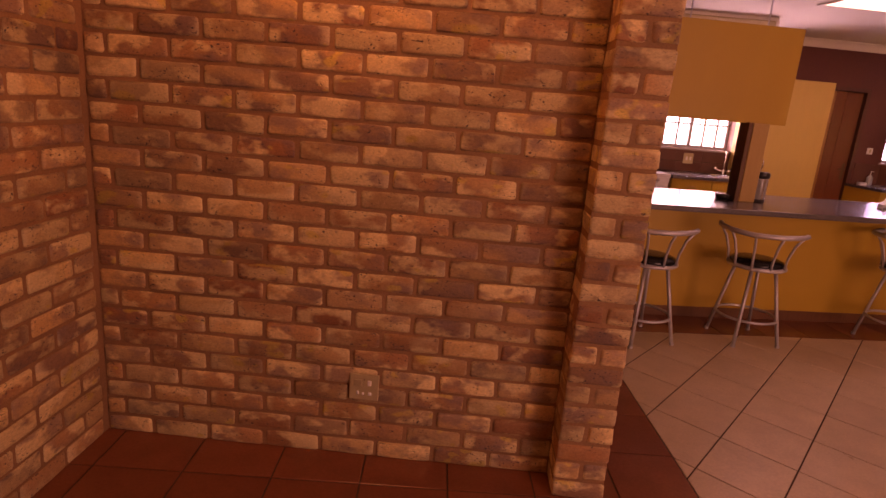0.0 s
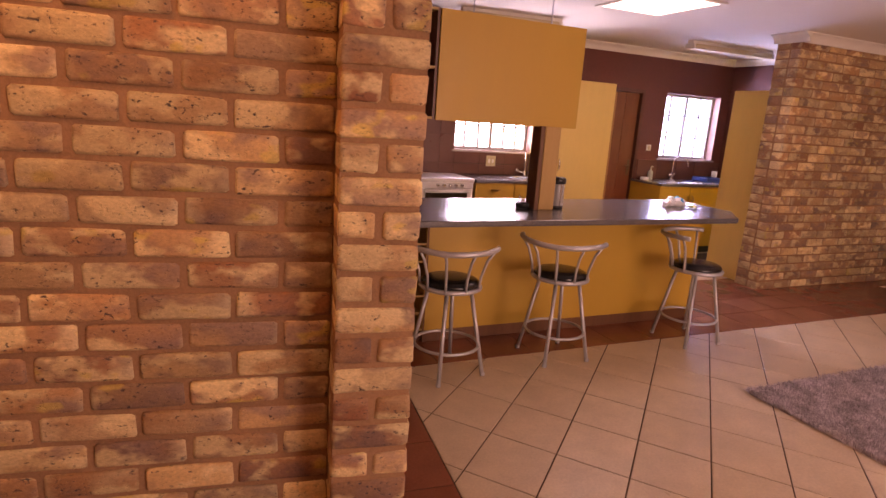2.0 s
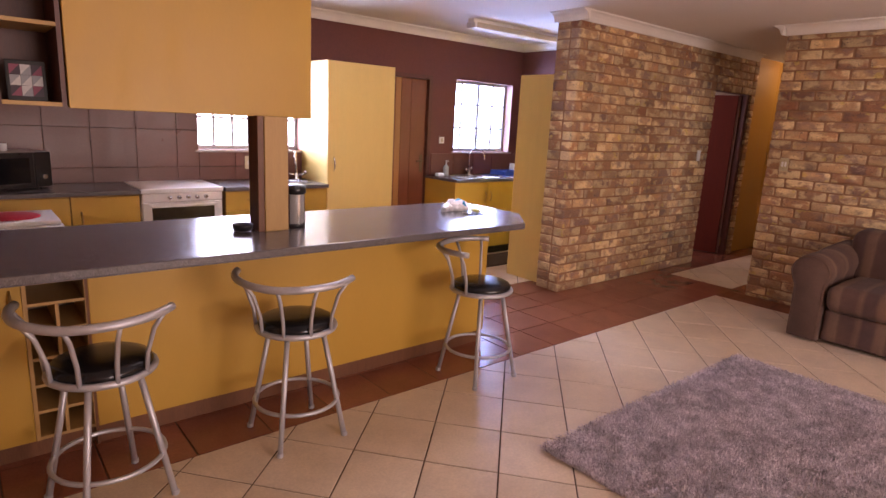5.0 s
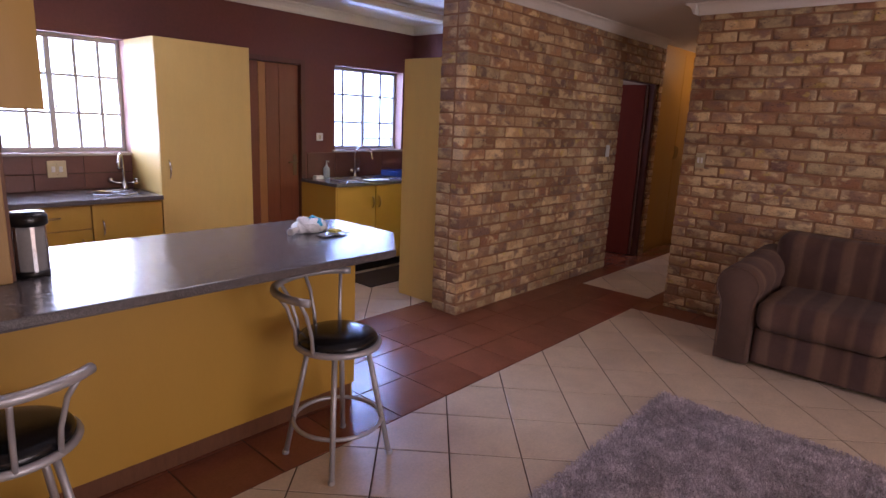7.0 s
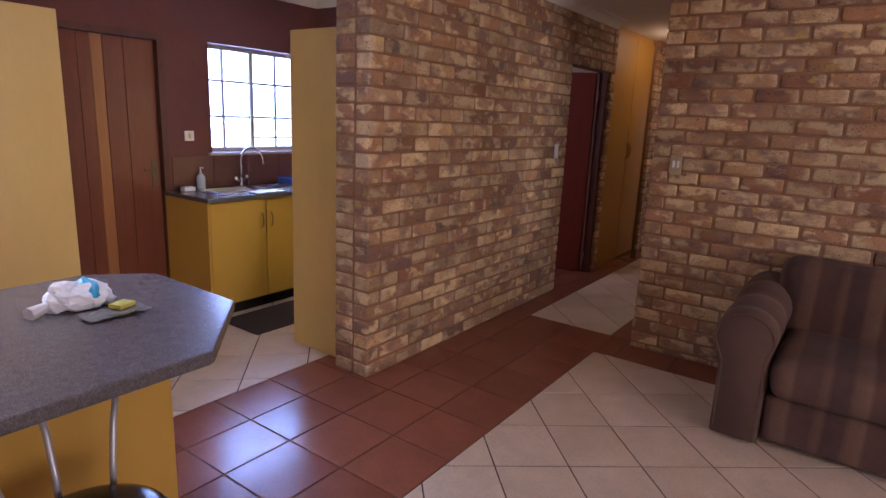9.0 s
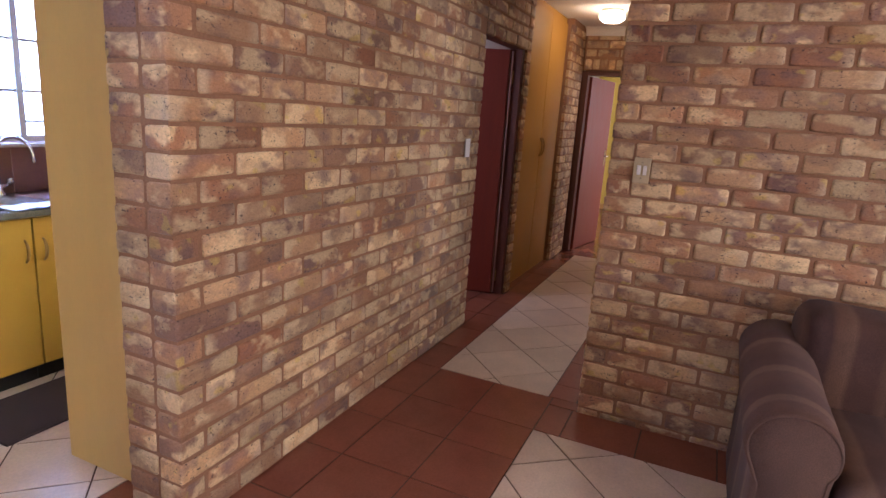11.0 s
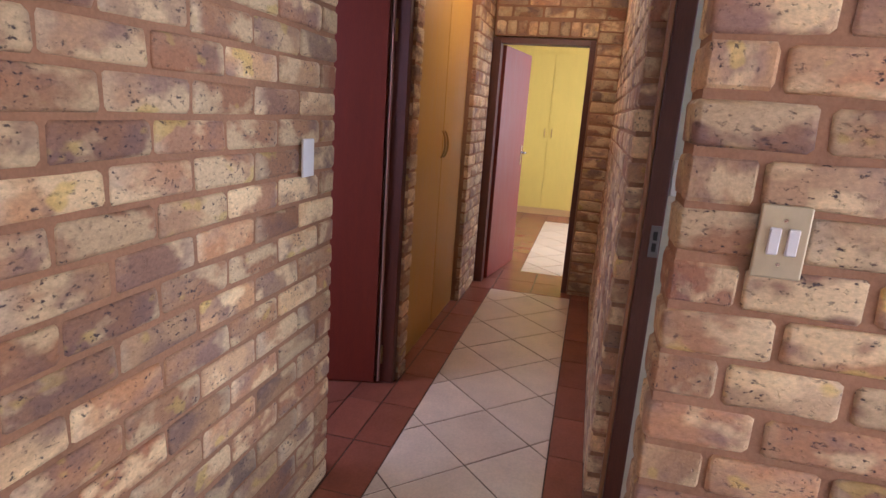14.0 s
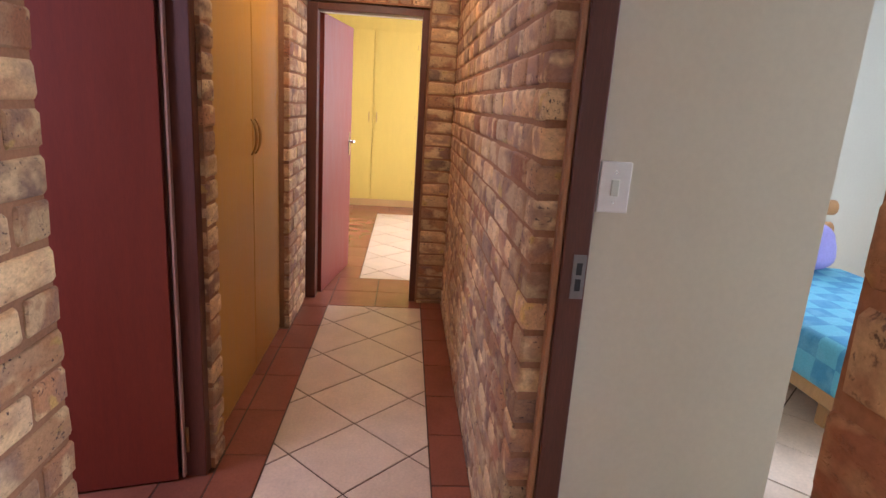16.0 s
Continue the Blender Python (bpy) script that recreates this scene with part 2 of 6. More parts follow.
BROWN_PAINT = simple("maroon_wall_paint", (0.145, 0.042, 0.030), 0.68, var=0.14, scale=1.5, grain=40, bump_strength=0.15)
SPLASH = tile_material("maroon_wall_tile", (0.130, 0.048, 0.032), (0.156, 0.059, 0.040), 0.32, 0.45)
WHITE = simple("white_ceiling_paint", (0.78, 0.74, 0.69), 0.85, var=0.04, scale=1.2, grain=50, bump_strength=0.12)
CORNICE = simple("white_cornice_paint", (0.76, 0.72, 0.66), 0.75, var=0.05)
PLASTER = simple("pale_plaster", (0.62, 0.57, 0.44), 0.75, var=0.05, scale=1.5, grain=60, bump_strength=0.15)
PALE_WALL = simple("pale_green_plaster", (0.66, 0.67, 0.58), 0.75, var=0.04, scale=1.5, grain=60, bump_strength=0.1)
ENAMEL = simple("white_enamel", (0.74, 0.72, 0.70), 0.25, var=0.04, bump_strength=0.02)
PLASTIC = simple("white_plastic", (0.78, 0.77, 0.74), 0.35, var=0.04, bump_strength=0.02)
IVORY = simple("ivory_plate", (0.52, 0.44, 0.27), 0.4, metal=0.25, var=0.1, bump_strength=0.05)
BLACK = simple("black_plastic", (0.014, 0.013, 0.013), 0.3, var=0.3, bump_strength=0.05)
DARK_GLASS = simple("black_oven_glass", (0.008, 0.008, 0.009), 0.06, var=0.2, bump_strength=0)
STEEL_FRAME = simple("white_window_steel", (0.50, 0.47, 0.44), 0.5, var=0.1)
GLASS = glass_material("window_glass")
BACK_GLOW = glow_material("bright_outdoors", (0.72, 0.85, 1.0), 3.4)
LAMP_GLOW = glow_material("lit_lamp_glass", (1.0, 0.80, 0.50), 14.0)
SKYLIGHT_GLOW = glow_material("skylight_diffuser", (0.95, 0.98, 1.0), 9.0)
DIFFUSER = simple("yellowed_diffuser", (0.55, 0.45, 0.29), 0.4, var=0.08)
BAG_WHITE = simple("white_plastic_film", (0.80, 0.81, 0.82), 0.35, var=0.05, grain=40, bump_strength=0.2)
BAG_BLUE = simple("blue_plastic_film", (0.02, 0.36, 0.62), 0.35, var=0.15, bump_strength=0.2)
PAD_YELLOW = simple("yellow_paper", (0.60, 0.56, 0.10), 0.6, var=0.1)
CLEAR_PLASTIC = simple("dim_clear_plastic", (0.42, 0.46, 0.48), 0.2, var=0.1)
VIOLET_CLOTH = simple("violet_pillow_cloth", (0.28, 0.27, 0.55), 0.85, var=0.12, scale=7, bump_strength=0.2)
PINE = wood_material("pine_wood", (0.36, 0.19, 0.07), (0.50, 0.28, 0.11), (8, 8, 1), 0.5)
RED_PLASTIC = simple("red_plastic", (0.50, 0.025, 0.04), 0.35, var=0.1)
CARTON = simple("grey_white_board", (0.62, 0.60, 0.58), 0.6, var=0.08)
PAPER = simple("photo_paper", (0.72, 0.66, 0.58), 0.35, var=0.15, scale=30, grain=160)
BLUE_PLASTIC = simple("blue_rack_plastic", (0.03, 0.10, 0.42), 0.35, var=0.1)
MAT_CLOTH = simple("dark_floor_mat", (0.045, 0.028, 0.024), 0.95, var=0.3, grain=200, bump_strength=0.5)
SOFA = stripe_material("striped_brown_cloth", [(0.0, (0.086, 0.041, 0.028)), (0.28, (0.098, 0.047, 0.033)), (0.34, (0.173, 0.097, 0.059)), (0.5, (0.144, 0.076, 0.047)),
                                               (0.58, (0.076, 0.037, 0.029)), (0.8, (0.071, 0.034, 0.027)), (0.88, (0.138, 0.074, 0.047)), (1.0, (0.086, 0.041, 0.028))], 1, 0.30)
SOFA_STRIPE_X = stripe_material("striped_brown_arm_cloth", [(0.0, (0.115, 0.061, 0.041)), (0.3, (0.132, 0.071, 0.050)), (0.36, (0.178, 0.106, 0.071)), (0.48, (0.173, 0.099, 0.065)),
                                                            (0.54, (0.098, 0.050, 0.038)), (0.8, (0.092, 0.046, 0.036)), (1.0, (0.115, 0.061, 0.041))], 0, 0.26)
SOFA_ARM = simple("brown_cloth", (0.11, 0.06, 0.04), 0.92, var=0.22, scale=8, grain=260, bump_strength=0.35)


def counter_material():
    """Dark grey laminate with pale flecks."""
    m, nt, b = material("speckled_grey_laminate")
    v = coords(nt)
    n1 = noise_tex(nt, v, 320.0, 3, 0.7)
    n2 = noise_tex(nt, v, 45.0, 4, 0.6)
    c = ramp(nt, n1, [(0.30, (0.07, 0.062, 0.065)), (0.52, (0.125, 0.113, 0.115)), (0.72, (0.21, 0.19, 0.19))])
    c = mix(nt, 0.5, c, mix(nt, 1.0, c, ramp(nt, n2, [(0.3, (0.7, 0.7, 0.7)), (0.7, (1.2, 1.2, 1.2))]), "MULTIPLY"))
    nt.links.new(c, b.inputs["Base Color"])
    b.inputs["Roughness"].default_value = 0.22
    bump(nt, b, n1, 0.03, 0.002)
    return m


COUNTER = counter_material()


def check_material():
    """Turquoise cloth with faint darker and paler checks."""
    m, nt, b = material("turquoise_check_cloth")
    v = coords(nt)
    ch = node(nt, "ShaderNodeTexChecker", {"Vector": v, "Color1": (0.05, 0.25, 0.42, 1), "Color2": (0.11, 0.40, 0.52, 1), "Scale": 7.5}).outputs[0]
    n1, n2 = noise_tex(nt, v, 9.0), noise_tex(nt, v, 160.0, 3)
    c = mix(nt, ramp(nt, n1, [(0.45, (0, 0, 0)), (0.62, (0.5, 0.5, 0.5))]), ch, (0.16, 0.42, 0.55))
    c = mix(nt, 0.4, c, mix(nt, 1.0, c, ramp(nt, n2, [(0.3, (0.7, 0.7, 0.7)), (0.7, (1.25, 1.25, 1.25))]), "MULTIPLY"))
    nt.links.new(c, b.inputs["Base Color"])
    b.inputs["Roughness"].default_value = 0.85
    bump(nt, b, mix(nt, 0.5, n1, n2), 0.4, 0.004)
    return m


BLUE_CLOTH = check_material()


def rug_material():
    m, nt, b = material("grey_shag_yarn")
    r = island_random(nt)
    v = coords(nt)
    c = ramp(nt, r, [(0.0, (0.30, 0.25, 0.27)), (0.4, (0.46, 0.395, 0.42)), (0.8, (0.62, 0.55, 0.57)), (1.0, (0.74, 0.68, 0.69))])
    big = noise_tex(nt, v, 10.0, 5, 0.65)
    c = mix(nt, 0.85, c, mix(nt, 1.0, c, ramp(nt, big, [(0.40, (0.60, 0.58, 0.60)), (0.60, (1.24, 1.2, 1.23))]), "MULTIPLY"))
    nt.links.new(c, b.inputs["Base Color"])
    b.inputs["Roughness"].default_value = 0.8
    b.inputs["Sheen Weight"].default_value = 0.3
    return m


RUG = rug_material()

# ---------------------------------------------------------------- mesh helpers
def part(name, bm, mat, parent=None, label="", smooth=False):
    """Links a bmesh as one mesh object under a thing or a part."""
    me = bpy.data.meshes.new(name)
    bm.to_mesh(me)
    bm.free()
    for m in (mat if isinstance(mat, (list, tuple)) else [mat]):
        me.materials.append(m)
    if smooth:
        for p in me.polygons:
            p.use_smooth = True
    ob = new(name, me)
    if parent is not None:
        ob.parent = parent
    if label:
        tagged(ob, label)
    return ob


def thing(name, at, label, category, rz=0.0, group="", kind=""):
    """An Empty at a thing's base, that parents its parts."""
    ob = new(name)
    ob.matrix_world = pose(*at, 0, 0, rz)
    ob.empty_display_size = 0.05
    return tagged(ob, label, category, group, kind)


def box(bm, x0, x1, y0, y1, z0, z1, bevel=0.0, seg=1, m=None):
    g = bmesh.ops.create_cube(bm, size=1.0)
    mat = Matrix.Translation(((x0 + x1) / 2, (y0 + y1) / 2, (z0 + z1) / 2)) @ Matrix.Diagonal((abs(x1 - x0), abs(y1 - y0), abs(z1 - z0), 1))
    if m is not None:
        mat = m @ mat
    bmesh.ops.transform(bm, matrix=mat, verts=g["verts"])
    if bevel > 0:
        edges = list({e for v in g["verts"] for e in v.link_edges})
        bmesh.ops.bevel(bm, geom=edges, offset=bevel, segments=seg, profile=0.5, affect="EDGES", clamp_overlap=True)
    return bm


def bx(x0, x1, y0, y1, z0, z1, bevel=0.0, seg=1, m=None):
    return box(bmesh.new(), x0, x1, y0, y1, z0, z1, bevel, seg, m)


def tube(bm, pts, radius, sides=10, closed=False, cap=True):
    """A round tube along a line of points."""
    pts = [Vector(p) for p in pts]
    n = len(pts)
    rings = []
    prev = None
    for i, p in enumerate(pts):
        a = pts[(i - 1) % n] if (closed or i > 0) else p
        c = pts[(i + 1) % n] if (closed or i < n - 1) else p
        d = (c - a).normalized()
        if prev is None:
            side = d.cross(Vector((0, 0, 1)))
            if side.length < 0.1:
                side = d.cross(Vector((0, 1, 0)))
        else:
            side = prev - d * prev.dot(d)
        side.normalize()
        prev = side
        up = d.cross(side)
        r = radius[i] if isinstance(radius, (list, tuple)) else radius
        rings.append([bm.verts.new(p + side * math.cos(2 * math.pi * k / sides) * r + up * math.sin(2 * math.pi * k / sides) * r) for k in range(sides)])
    for i in range(n if closed else n - 1):
        a, c = rings[i], rings[(i + 1) % n]
        for k in range(sides):
            bm.faces.new((a[k], a[(k + 1) % sides], c[(k + 1) % sides], c[k]))
    if cap and not closed:
        bm.faces.new(rings[0][::-1])
        bm.faces.new(rings[-1])
    bmesh.ops.recalc_face_normals(bm, faces=bm.faces[:])
    return bm


def lathe(bm, profile, at=(0, 0, 0), sides=24):
    """A turned body from (radius, height) pairs."""
    rings = []
    for r, z in profile:
        rings.append([bm.verts.new((at[0] + r * math.cos(2 * math.pi * k / sides), at[1] + r * math.sin(2 * math.pi * k / sides), at[2] + z)) for k in range(sides)])
    for a, c in zip(rings, rings[1:]):
        for k in range(sides):
            bm.faces.new((a[k], a[(k + 1) % sides], c[(k + 1) % sides], c[k]))
    bm.faces.new(rings[0][::-1])
    bm.faces.new(rings[-1])
    return bm


def prism(bm, outline, z0, z1, bevel=0.0, m=None):
    """An upright slab from a plan outline."""
    lo = [bm.verts.new((x, y, z0)) for x, y in outline]
    hi = [bm.verts.new((x, y, z1)) for x, y in outline]
    n = len(outline)
    bm.faces.new(lo[::-1])
    bm.faces.new(hi)
    for i in range(n):
        bm.faces.new((lo[i], lo[(i + 1) % n], hi[(i + 1) % n], hi[i]))
    bmesh.ops.recalc_face_normals(bm, faces=bm.faces[:])
    if bevel:
        bmesh.ops.bevel(bm, geom=bm.edges[:], offset=bevel, segments=2, profile=0.5, affect="EDGES", clamp_overlap=True)
    if m is not None:
        bmesh.ops.transform(bm, matrix=m, verts=bm.verts[:])
    return bm


def structure(name, bm, mat, label, category=""):
    ob = part(name, bm, mat, None)
    return tagged(ob, label, category or name.split("_")[0], "", "structure")


def arc(cx, cy, r, a0, a1, n, z=0.0):
    return [(cx + r * math.cos(radians(a0 + (a1 - a0) * i / n)), cy + r * math.sin(radians(a0 + (a1 - a0) * i / n)), z) for i in range(n + 1)]

# ---------------------------------------------------------------- plan
CEIL = 2.50
KIT_N = 6.62          # kitchen's north wall
HALL_N, HALL_S = 4.60, 3.58
SW_X = 7.13           # brick wall behind the sofa
END_X = 10.99         # wall at the hall's end
SOUTH = -3.0
WEST = pose(0.745, 1.914, 0, 0, 0, -8.7)    # the west block's corner; x runs along its face, which stands askew
EDGE = pose(0.745, 1.914, 0, 0, 0, -5.6)    # the same corner; y runs along its side towards the bar
COURSE, PITCH, JOINT = 0.0852, 0.234, 0.0125


# ground under the house, that reaches the horizon
structure("ground", bx(-400, 400, -400, 400, -0.5, -0.12), simple("dry_ground", (0.28, 0.20, 0.12), 0.95, var=0.3, scale=0.5, grain=8, bump_strength=0.3),
          "bare dry sandy ground round the house", "ground")

# floor slab under the tiles, dark in the joints
structure("floor", bx(-2.2, 15.9, SOUTH - 0.2, 7.0, -0.12, -0.004), GROUT, "dark grouted floor bed under the tiles", "floor")
floor = bpy.data.objects["floor"]

# ceilings, with a hole for the skylight
bm = bmesh.new()
SKX0, SKX1, SKY0, SKY1 = 3.36, 3.97, 4.16, 4.86
box(bm, -2.2, 15.9, SOUTH - 0.2, SKY0, CEIL, CEIL + 0.06)
box(bm, -2.2, 15.9, SKY1, 7.0, CEIL, CEIL + 0.06)
box(bm, -2.2, SKX0, SKY0, SKY1, CEIL, CEIL + 0.06)
box(bm, SKX1, 15.9, SKY0, SKY1, CEIL, CEIL + 0.06)
structure("ceiling", bm, WHITE, "white painted flat ceiling board", "ceiling")
structure("roof", bx(-2.8, 16.5, SOUTH - 0.8, 7.6, 3.0, 3.12), simple("roof_sheet", (0.2, 0.12, 0.1), 0.8), "flat roof sheet over the house", "roof")
bm = bmesh.new()
for x0, x1, y0, y1 in ((-2.3, -2.2, SOUTH - 0.2, 7), (15.9, 16.0, SOUTH - 0.2, 7), (-2.3, 16.0, SOUTH - 0.3, SOUTH - 0.2), (-2.3, 16.0, 7.0, 7.1)):
    box(bm, x0, x1, y0, y1, CEIL, 3.0)
structure("gable", bm, PLASTER, "plastered band under the roof", "gable")

# ---------------------------------------------------------------- walls that are not brick
def wall(name, x0, x1, y0, y1, mat, label, z0=0.0, z1=CEIL):
    return structure(name, bx(x0, x1, y0, y1, z0 - 0.1 if z0 == 0 else z0, z1), mat, label, "wall")


W1 = (2.92, 3.91, 1.17, 2.00)     # window over the stove counter
W2 = (5.86, 6.80, 1.17, 2.00)     # window over the sink
DR = (4.62, 5.50, 0.0, 2.01)      # back door
bm = bmesh.new()
for x0, x1, z0, z1 in ((0.6, W1[0], -0.1, CEIL), (W1[0], W1[1], -0.1, W1[2]), (W1[0], W1[1], W1[3], CEIL), (W1[1], DR[0], -0.1, CEIL), (DR[0], DR[1], DR[3], CEIL),
                       (DR[1], W2[0], -0.1, CEIL), (W2[0], W2[1], -0.1, W2[2]), (W2[0], W2[1], W2[3], CEIL), (W2[1], 7.2, -0.1, CEIL)):
    box(bm, x0, x1, KIT_N, KIT_N + 0.22, z0, z1)
wall_north = structure("wall_north", bm, BROWN_PAINT, "maroon painted kitchen wall", "wall")
wall("wall_kitchen_east", 6.95, 7.10, 4.86, KIT_N, BROWN_PAINT, "maroon painted kitchen side wall")
# the west block's kitchen side, in line with the brick
structure("wall_kitchen_west", bx(-0.2, 0.0, 2.48, 4.75, -0.1, CEIL, m=EDGE), BROWN_PAINT, "maroon painted kitchen end wall", "wall")

# outer walls that close the living room; the window is unseen, added for light
bm = bmesh.new()
for x0, x1, z0, z1 in ((-2.4, 2.15, -0.1, CEIL), (2.15, 5.05, -0.1, 0.5), (2.15, 5.05, 2.35, CEIL), (5.05, 7.4, -0.1, CEIL)):
    box(bm, x0, x1, SOUTH - 0.2, SOUTH, z0, z1)
structure("wall_south", bm, PLASTER, "pale plastered outer wall with an unseen, added window", "wall")
# rooms beside the hall; the window openings in their walls are unseen, added for light
wall("wall_bath_west", 6.95, 7.10, 6.62, 6.95, PLASTER, "plain plastered wall")
wall("wall_bath_north", 7.10, 9.2, 6.75, 6.95, PLASTER, "pale plastered wall of the side room")
wall("wall_bath_east", 9.2, 9.35, 5.26, 6.95, PLASTER, "pale plastered side wall")
wall("wall_hall_backing", 9.02, 11.1, 5.2, 5.26, PLASTER, "plastered wall behind the cupboard")
wall("wall_bed_north", 11.1, 15.7, 5.2, 5.4, PALE_WALL, "pale plastered bedroom wall")
wall("wall_bed_east", 15.7, 15.9, 1.8, 5.4, PALE_WALL, "pale plastered bedroom wall")
bm = bmesh.new()
for x0, x1, z0, z1 in ((11.05, 12.1, -0.1, CEIL), (12.1, 13.7, -0.1, 0.95), (12.1, 13.7, 2.25, CEIL), (13.7, 15.9, -0.1, CEIL)):
    box(bm, x0, x1, 1.8, 2.0, z0, z1)
structure("wall_bed_south", bm, PALE_WALL, "pale plastered bedroom wall with an unseen, added window", "wall")
bm = bmesh.new()
for x0, x1, z0, z1 in ((7.3, 7.55, -0.1, CEIL), (7.55, 8.85, -0.1, 0.9), (7.55, 8.85, 2.2, CEIL), (8.85, 11.65, -0.1, CEIL)):
    box(bm, x0, x1, -0.6, -0.4, z0, z1)
structure("wall_side_room_south", bm, PALE_WALL, "pale green plastered bedroom wall with an unseen, added window", "wall")
wall("wall_side_room_west", 7.247, 7.35, -0.4, 3.40, PALE_WALL, "pale plastered bedroom wall")
bm = bmesh.new()
for y0, y1, z0, z1 in ((-0.4, 0.95, -0.1, CEIL), (0.95, 2.25, -0.1, 0.85), (0.95, 2.25, 2.15, CEIL), (2.25, 3.36, -0.1, CEIL)):
    box(bm, 11.45, 11.65, y0, y1, z0, z1)
structure("wall_side_room_east", bm, PALE_WALL, "pale plastered bedroom wall with an unseen, added window", "wall")
wall("wall_side_room_stub", 8.195, 8.295, 2.885, 3.4665, PLASTER, "cream plastered wall stub beside the bedroom door")
wall("wall_side_room_north", 8.295, 11.45, 3.30, 3.36, PALE_WALL, "pale plastered bedroom wall")

# ---------------------------------------------------------------- cornices
def cornice(name, a, b, side):
    """A coved white cornice from a to b; side: +1 when the room lies to the left of a to b."""
    a, b = Vector((*a, 0)), Vector((*b, 0))
    d = (b - a).normalized()
    n = Vector((-d.y, d.x, 0)) * side
    prof = [(0.0, -0.085), (0.014, -0.085), (0.018, -0.07), (0.03, -0.045), (0.05, -0.024), (0.07, -0.014), (0.082, -0.012), (0.082, 0.0), (0.0, 0.0)]
    bm2 = bmesh.new()
    ra = [bm2.verts.new(a + n * u + Vector((0, 0, CEIL - 0.001 + w))) for u, w in prof]
    rb = [bm2.verts.new(b + n * u + Vector((0, 0, CEIL - 0.001 + w))) for u, w in prof]
    k = len(prof)
    for i in range(k):
        bm2.faces.new((ra[i], ra[(i + 1) % k], rb[(i + 1) % k], rb[i]))
    bm2.faces.new(ra)
    bm2.faces.new(rb[::-1])
    bmesh.ops.recalc_face_normals(bm2, faces=bm2.faces[:])
    return tagged(part(name, bm2, CORNICE), "white coved plaster cornice under the ceiling", "cornice", "", "structure")


cornice("cornice_north", (1.2, KIT_N), (6.95, KIT_N), -1)
cornice("cornice_kitchen_east", (6.95, KIT_N), (6.95, 4.9), -1)
cornice("cornice_pier", (5.49, HALL_N - 0.008), (8.95, HALL_N - 0.008), -1)
cornice("cornice_pier_end", (5.488, 4.88), (5.488, HALL_N - 0.09), -1)
cornice("cornice_sofa", (SW_X - 0.01, HALL_S), (SW_X - 0.01, SOUTH), -1)
cornice("cornice_hall", (SW_X - 0.09, HALL_S + 0.01), (END_X, HALL_S + 0.01), 1)
cornice("cornice_end", (END_X - 0.01, HALL_N), (END_X - 0.01, HALL_S), -1)

# ---------------------------------------------------------------- floor tiles
def clip_poly(poly, x0, x1, y0, y1):
    for axis, lim, sign in ((0, x0, 1), (0, x1, -1), (1, y0, 1), (1, y1, -1)):
        out = []
        for i, p in enumerate(poly):
            q = poly[(i + 1) % len(poly)]
            dp, dq = (p[axis] - lim) * sign, (q[axis] - lim) * sign
            if dp >= 0:
                out.append(p)
            if dp * dq < 0:
                t = dp / (dp - dq)
                out.append((p[0] + (q[0] - p[0]) * t, p[1] + (q[1] - p[1]) * t))
        poly = out
        if len(poly) < 3:
            return []
    return poly


def clip_west(poly, u, sign):
    """Keeps what lies past u from the west block's side (sign 1) or short of it (-1)."""
    inv = EDGE.inverted()
    out = []
    for i, p in enumerate(poly):
        q = poly[(i + 1) % len(poly)]
        dp, dq = [((inv @ Vector((*r, 0))).x - u) * sign for r in (p, q)]
        if dp >= 0:
            out.append(p)
        if dp * dq < 0:
            t = dp / (dp - dq)
            out.append((p[0] + (q[0] - p[0]) * t, p[1] + (q[1] - p[1]) * t))
    return out


def poly_area(p):
    return abs(sum(p[i][0] * p[(i + 1) % len(p)][1] - p[(i + 1) % len(p)][0] * p[i][1] for i in range(len(p)))) / 2


TILE_MESH = {}


def lay_tile(poly, mat, parent):
    """One floor tile with eased edges; alike tiles share a mesh."""
    cx, cy = sum(p[0] for p in poly) / len(poly), sum(p[1] for p in poly) / len(poly)
    key = (mat.name, tuple((round(p[0] - cx, 3), round(p[1] - cy, 3)) for p in poly))
    if key not in TILE_MESH:
        verts, faces, n = [], [], len(poly)
        for inset, z in ((0.0, -0.006), (0.0, -0.0015), (0.0035, 0.0)):
            for p in poly:
                d = math.hypot(p[0] - cx, p[1] - cy) or 1
                f = 1 - inset / d
                verts.append(((p[0] - cx) * f, (p[1] - cy) * f, z))
        for ring in (0, n):
            for i in range(n):
                faces.append((ring + i, ring + (i + 1) % n, ring + n + (i + 1) % n, ring + n + i))
        faces.append(tuple(range(2 * n, 3 * n)))
        me = bpy.data.meshes.new("floor_tile")
        me.from_pydata(verts, [], faces)
        me.materials.append(mat)
        TILE_MESH[key] = me
    ob = new("floor_tile", TILE_MESH[key])
    ob.location = (cx, cy, random.uniform(-0.0006, 0.0006))
    ob.parent = parent
    return ob


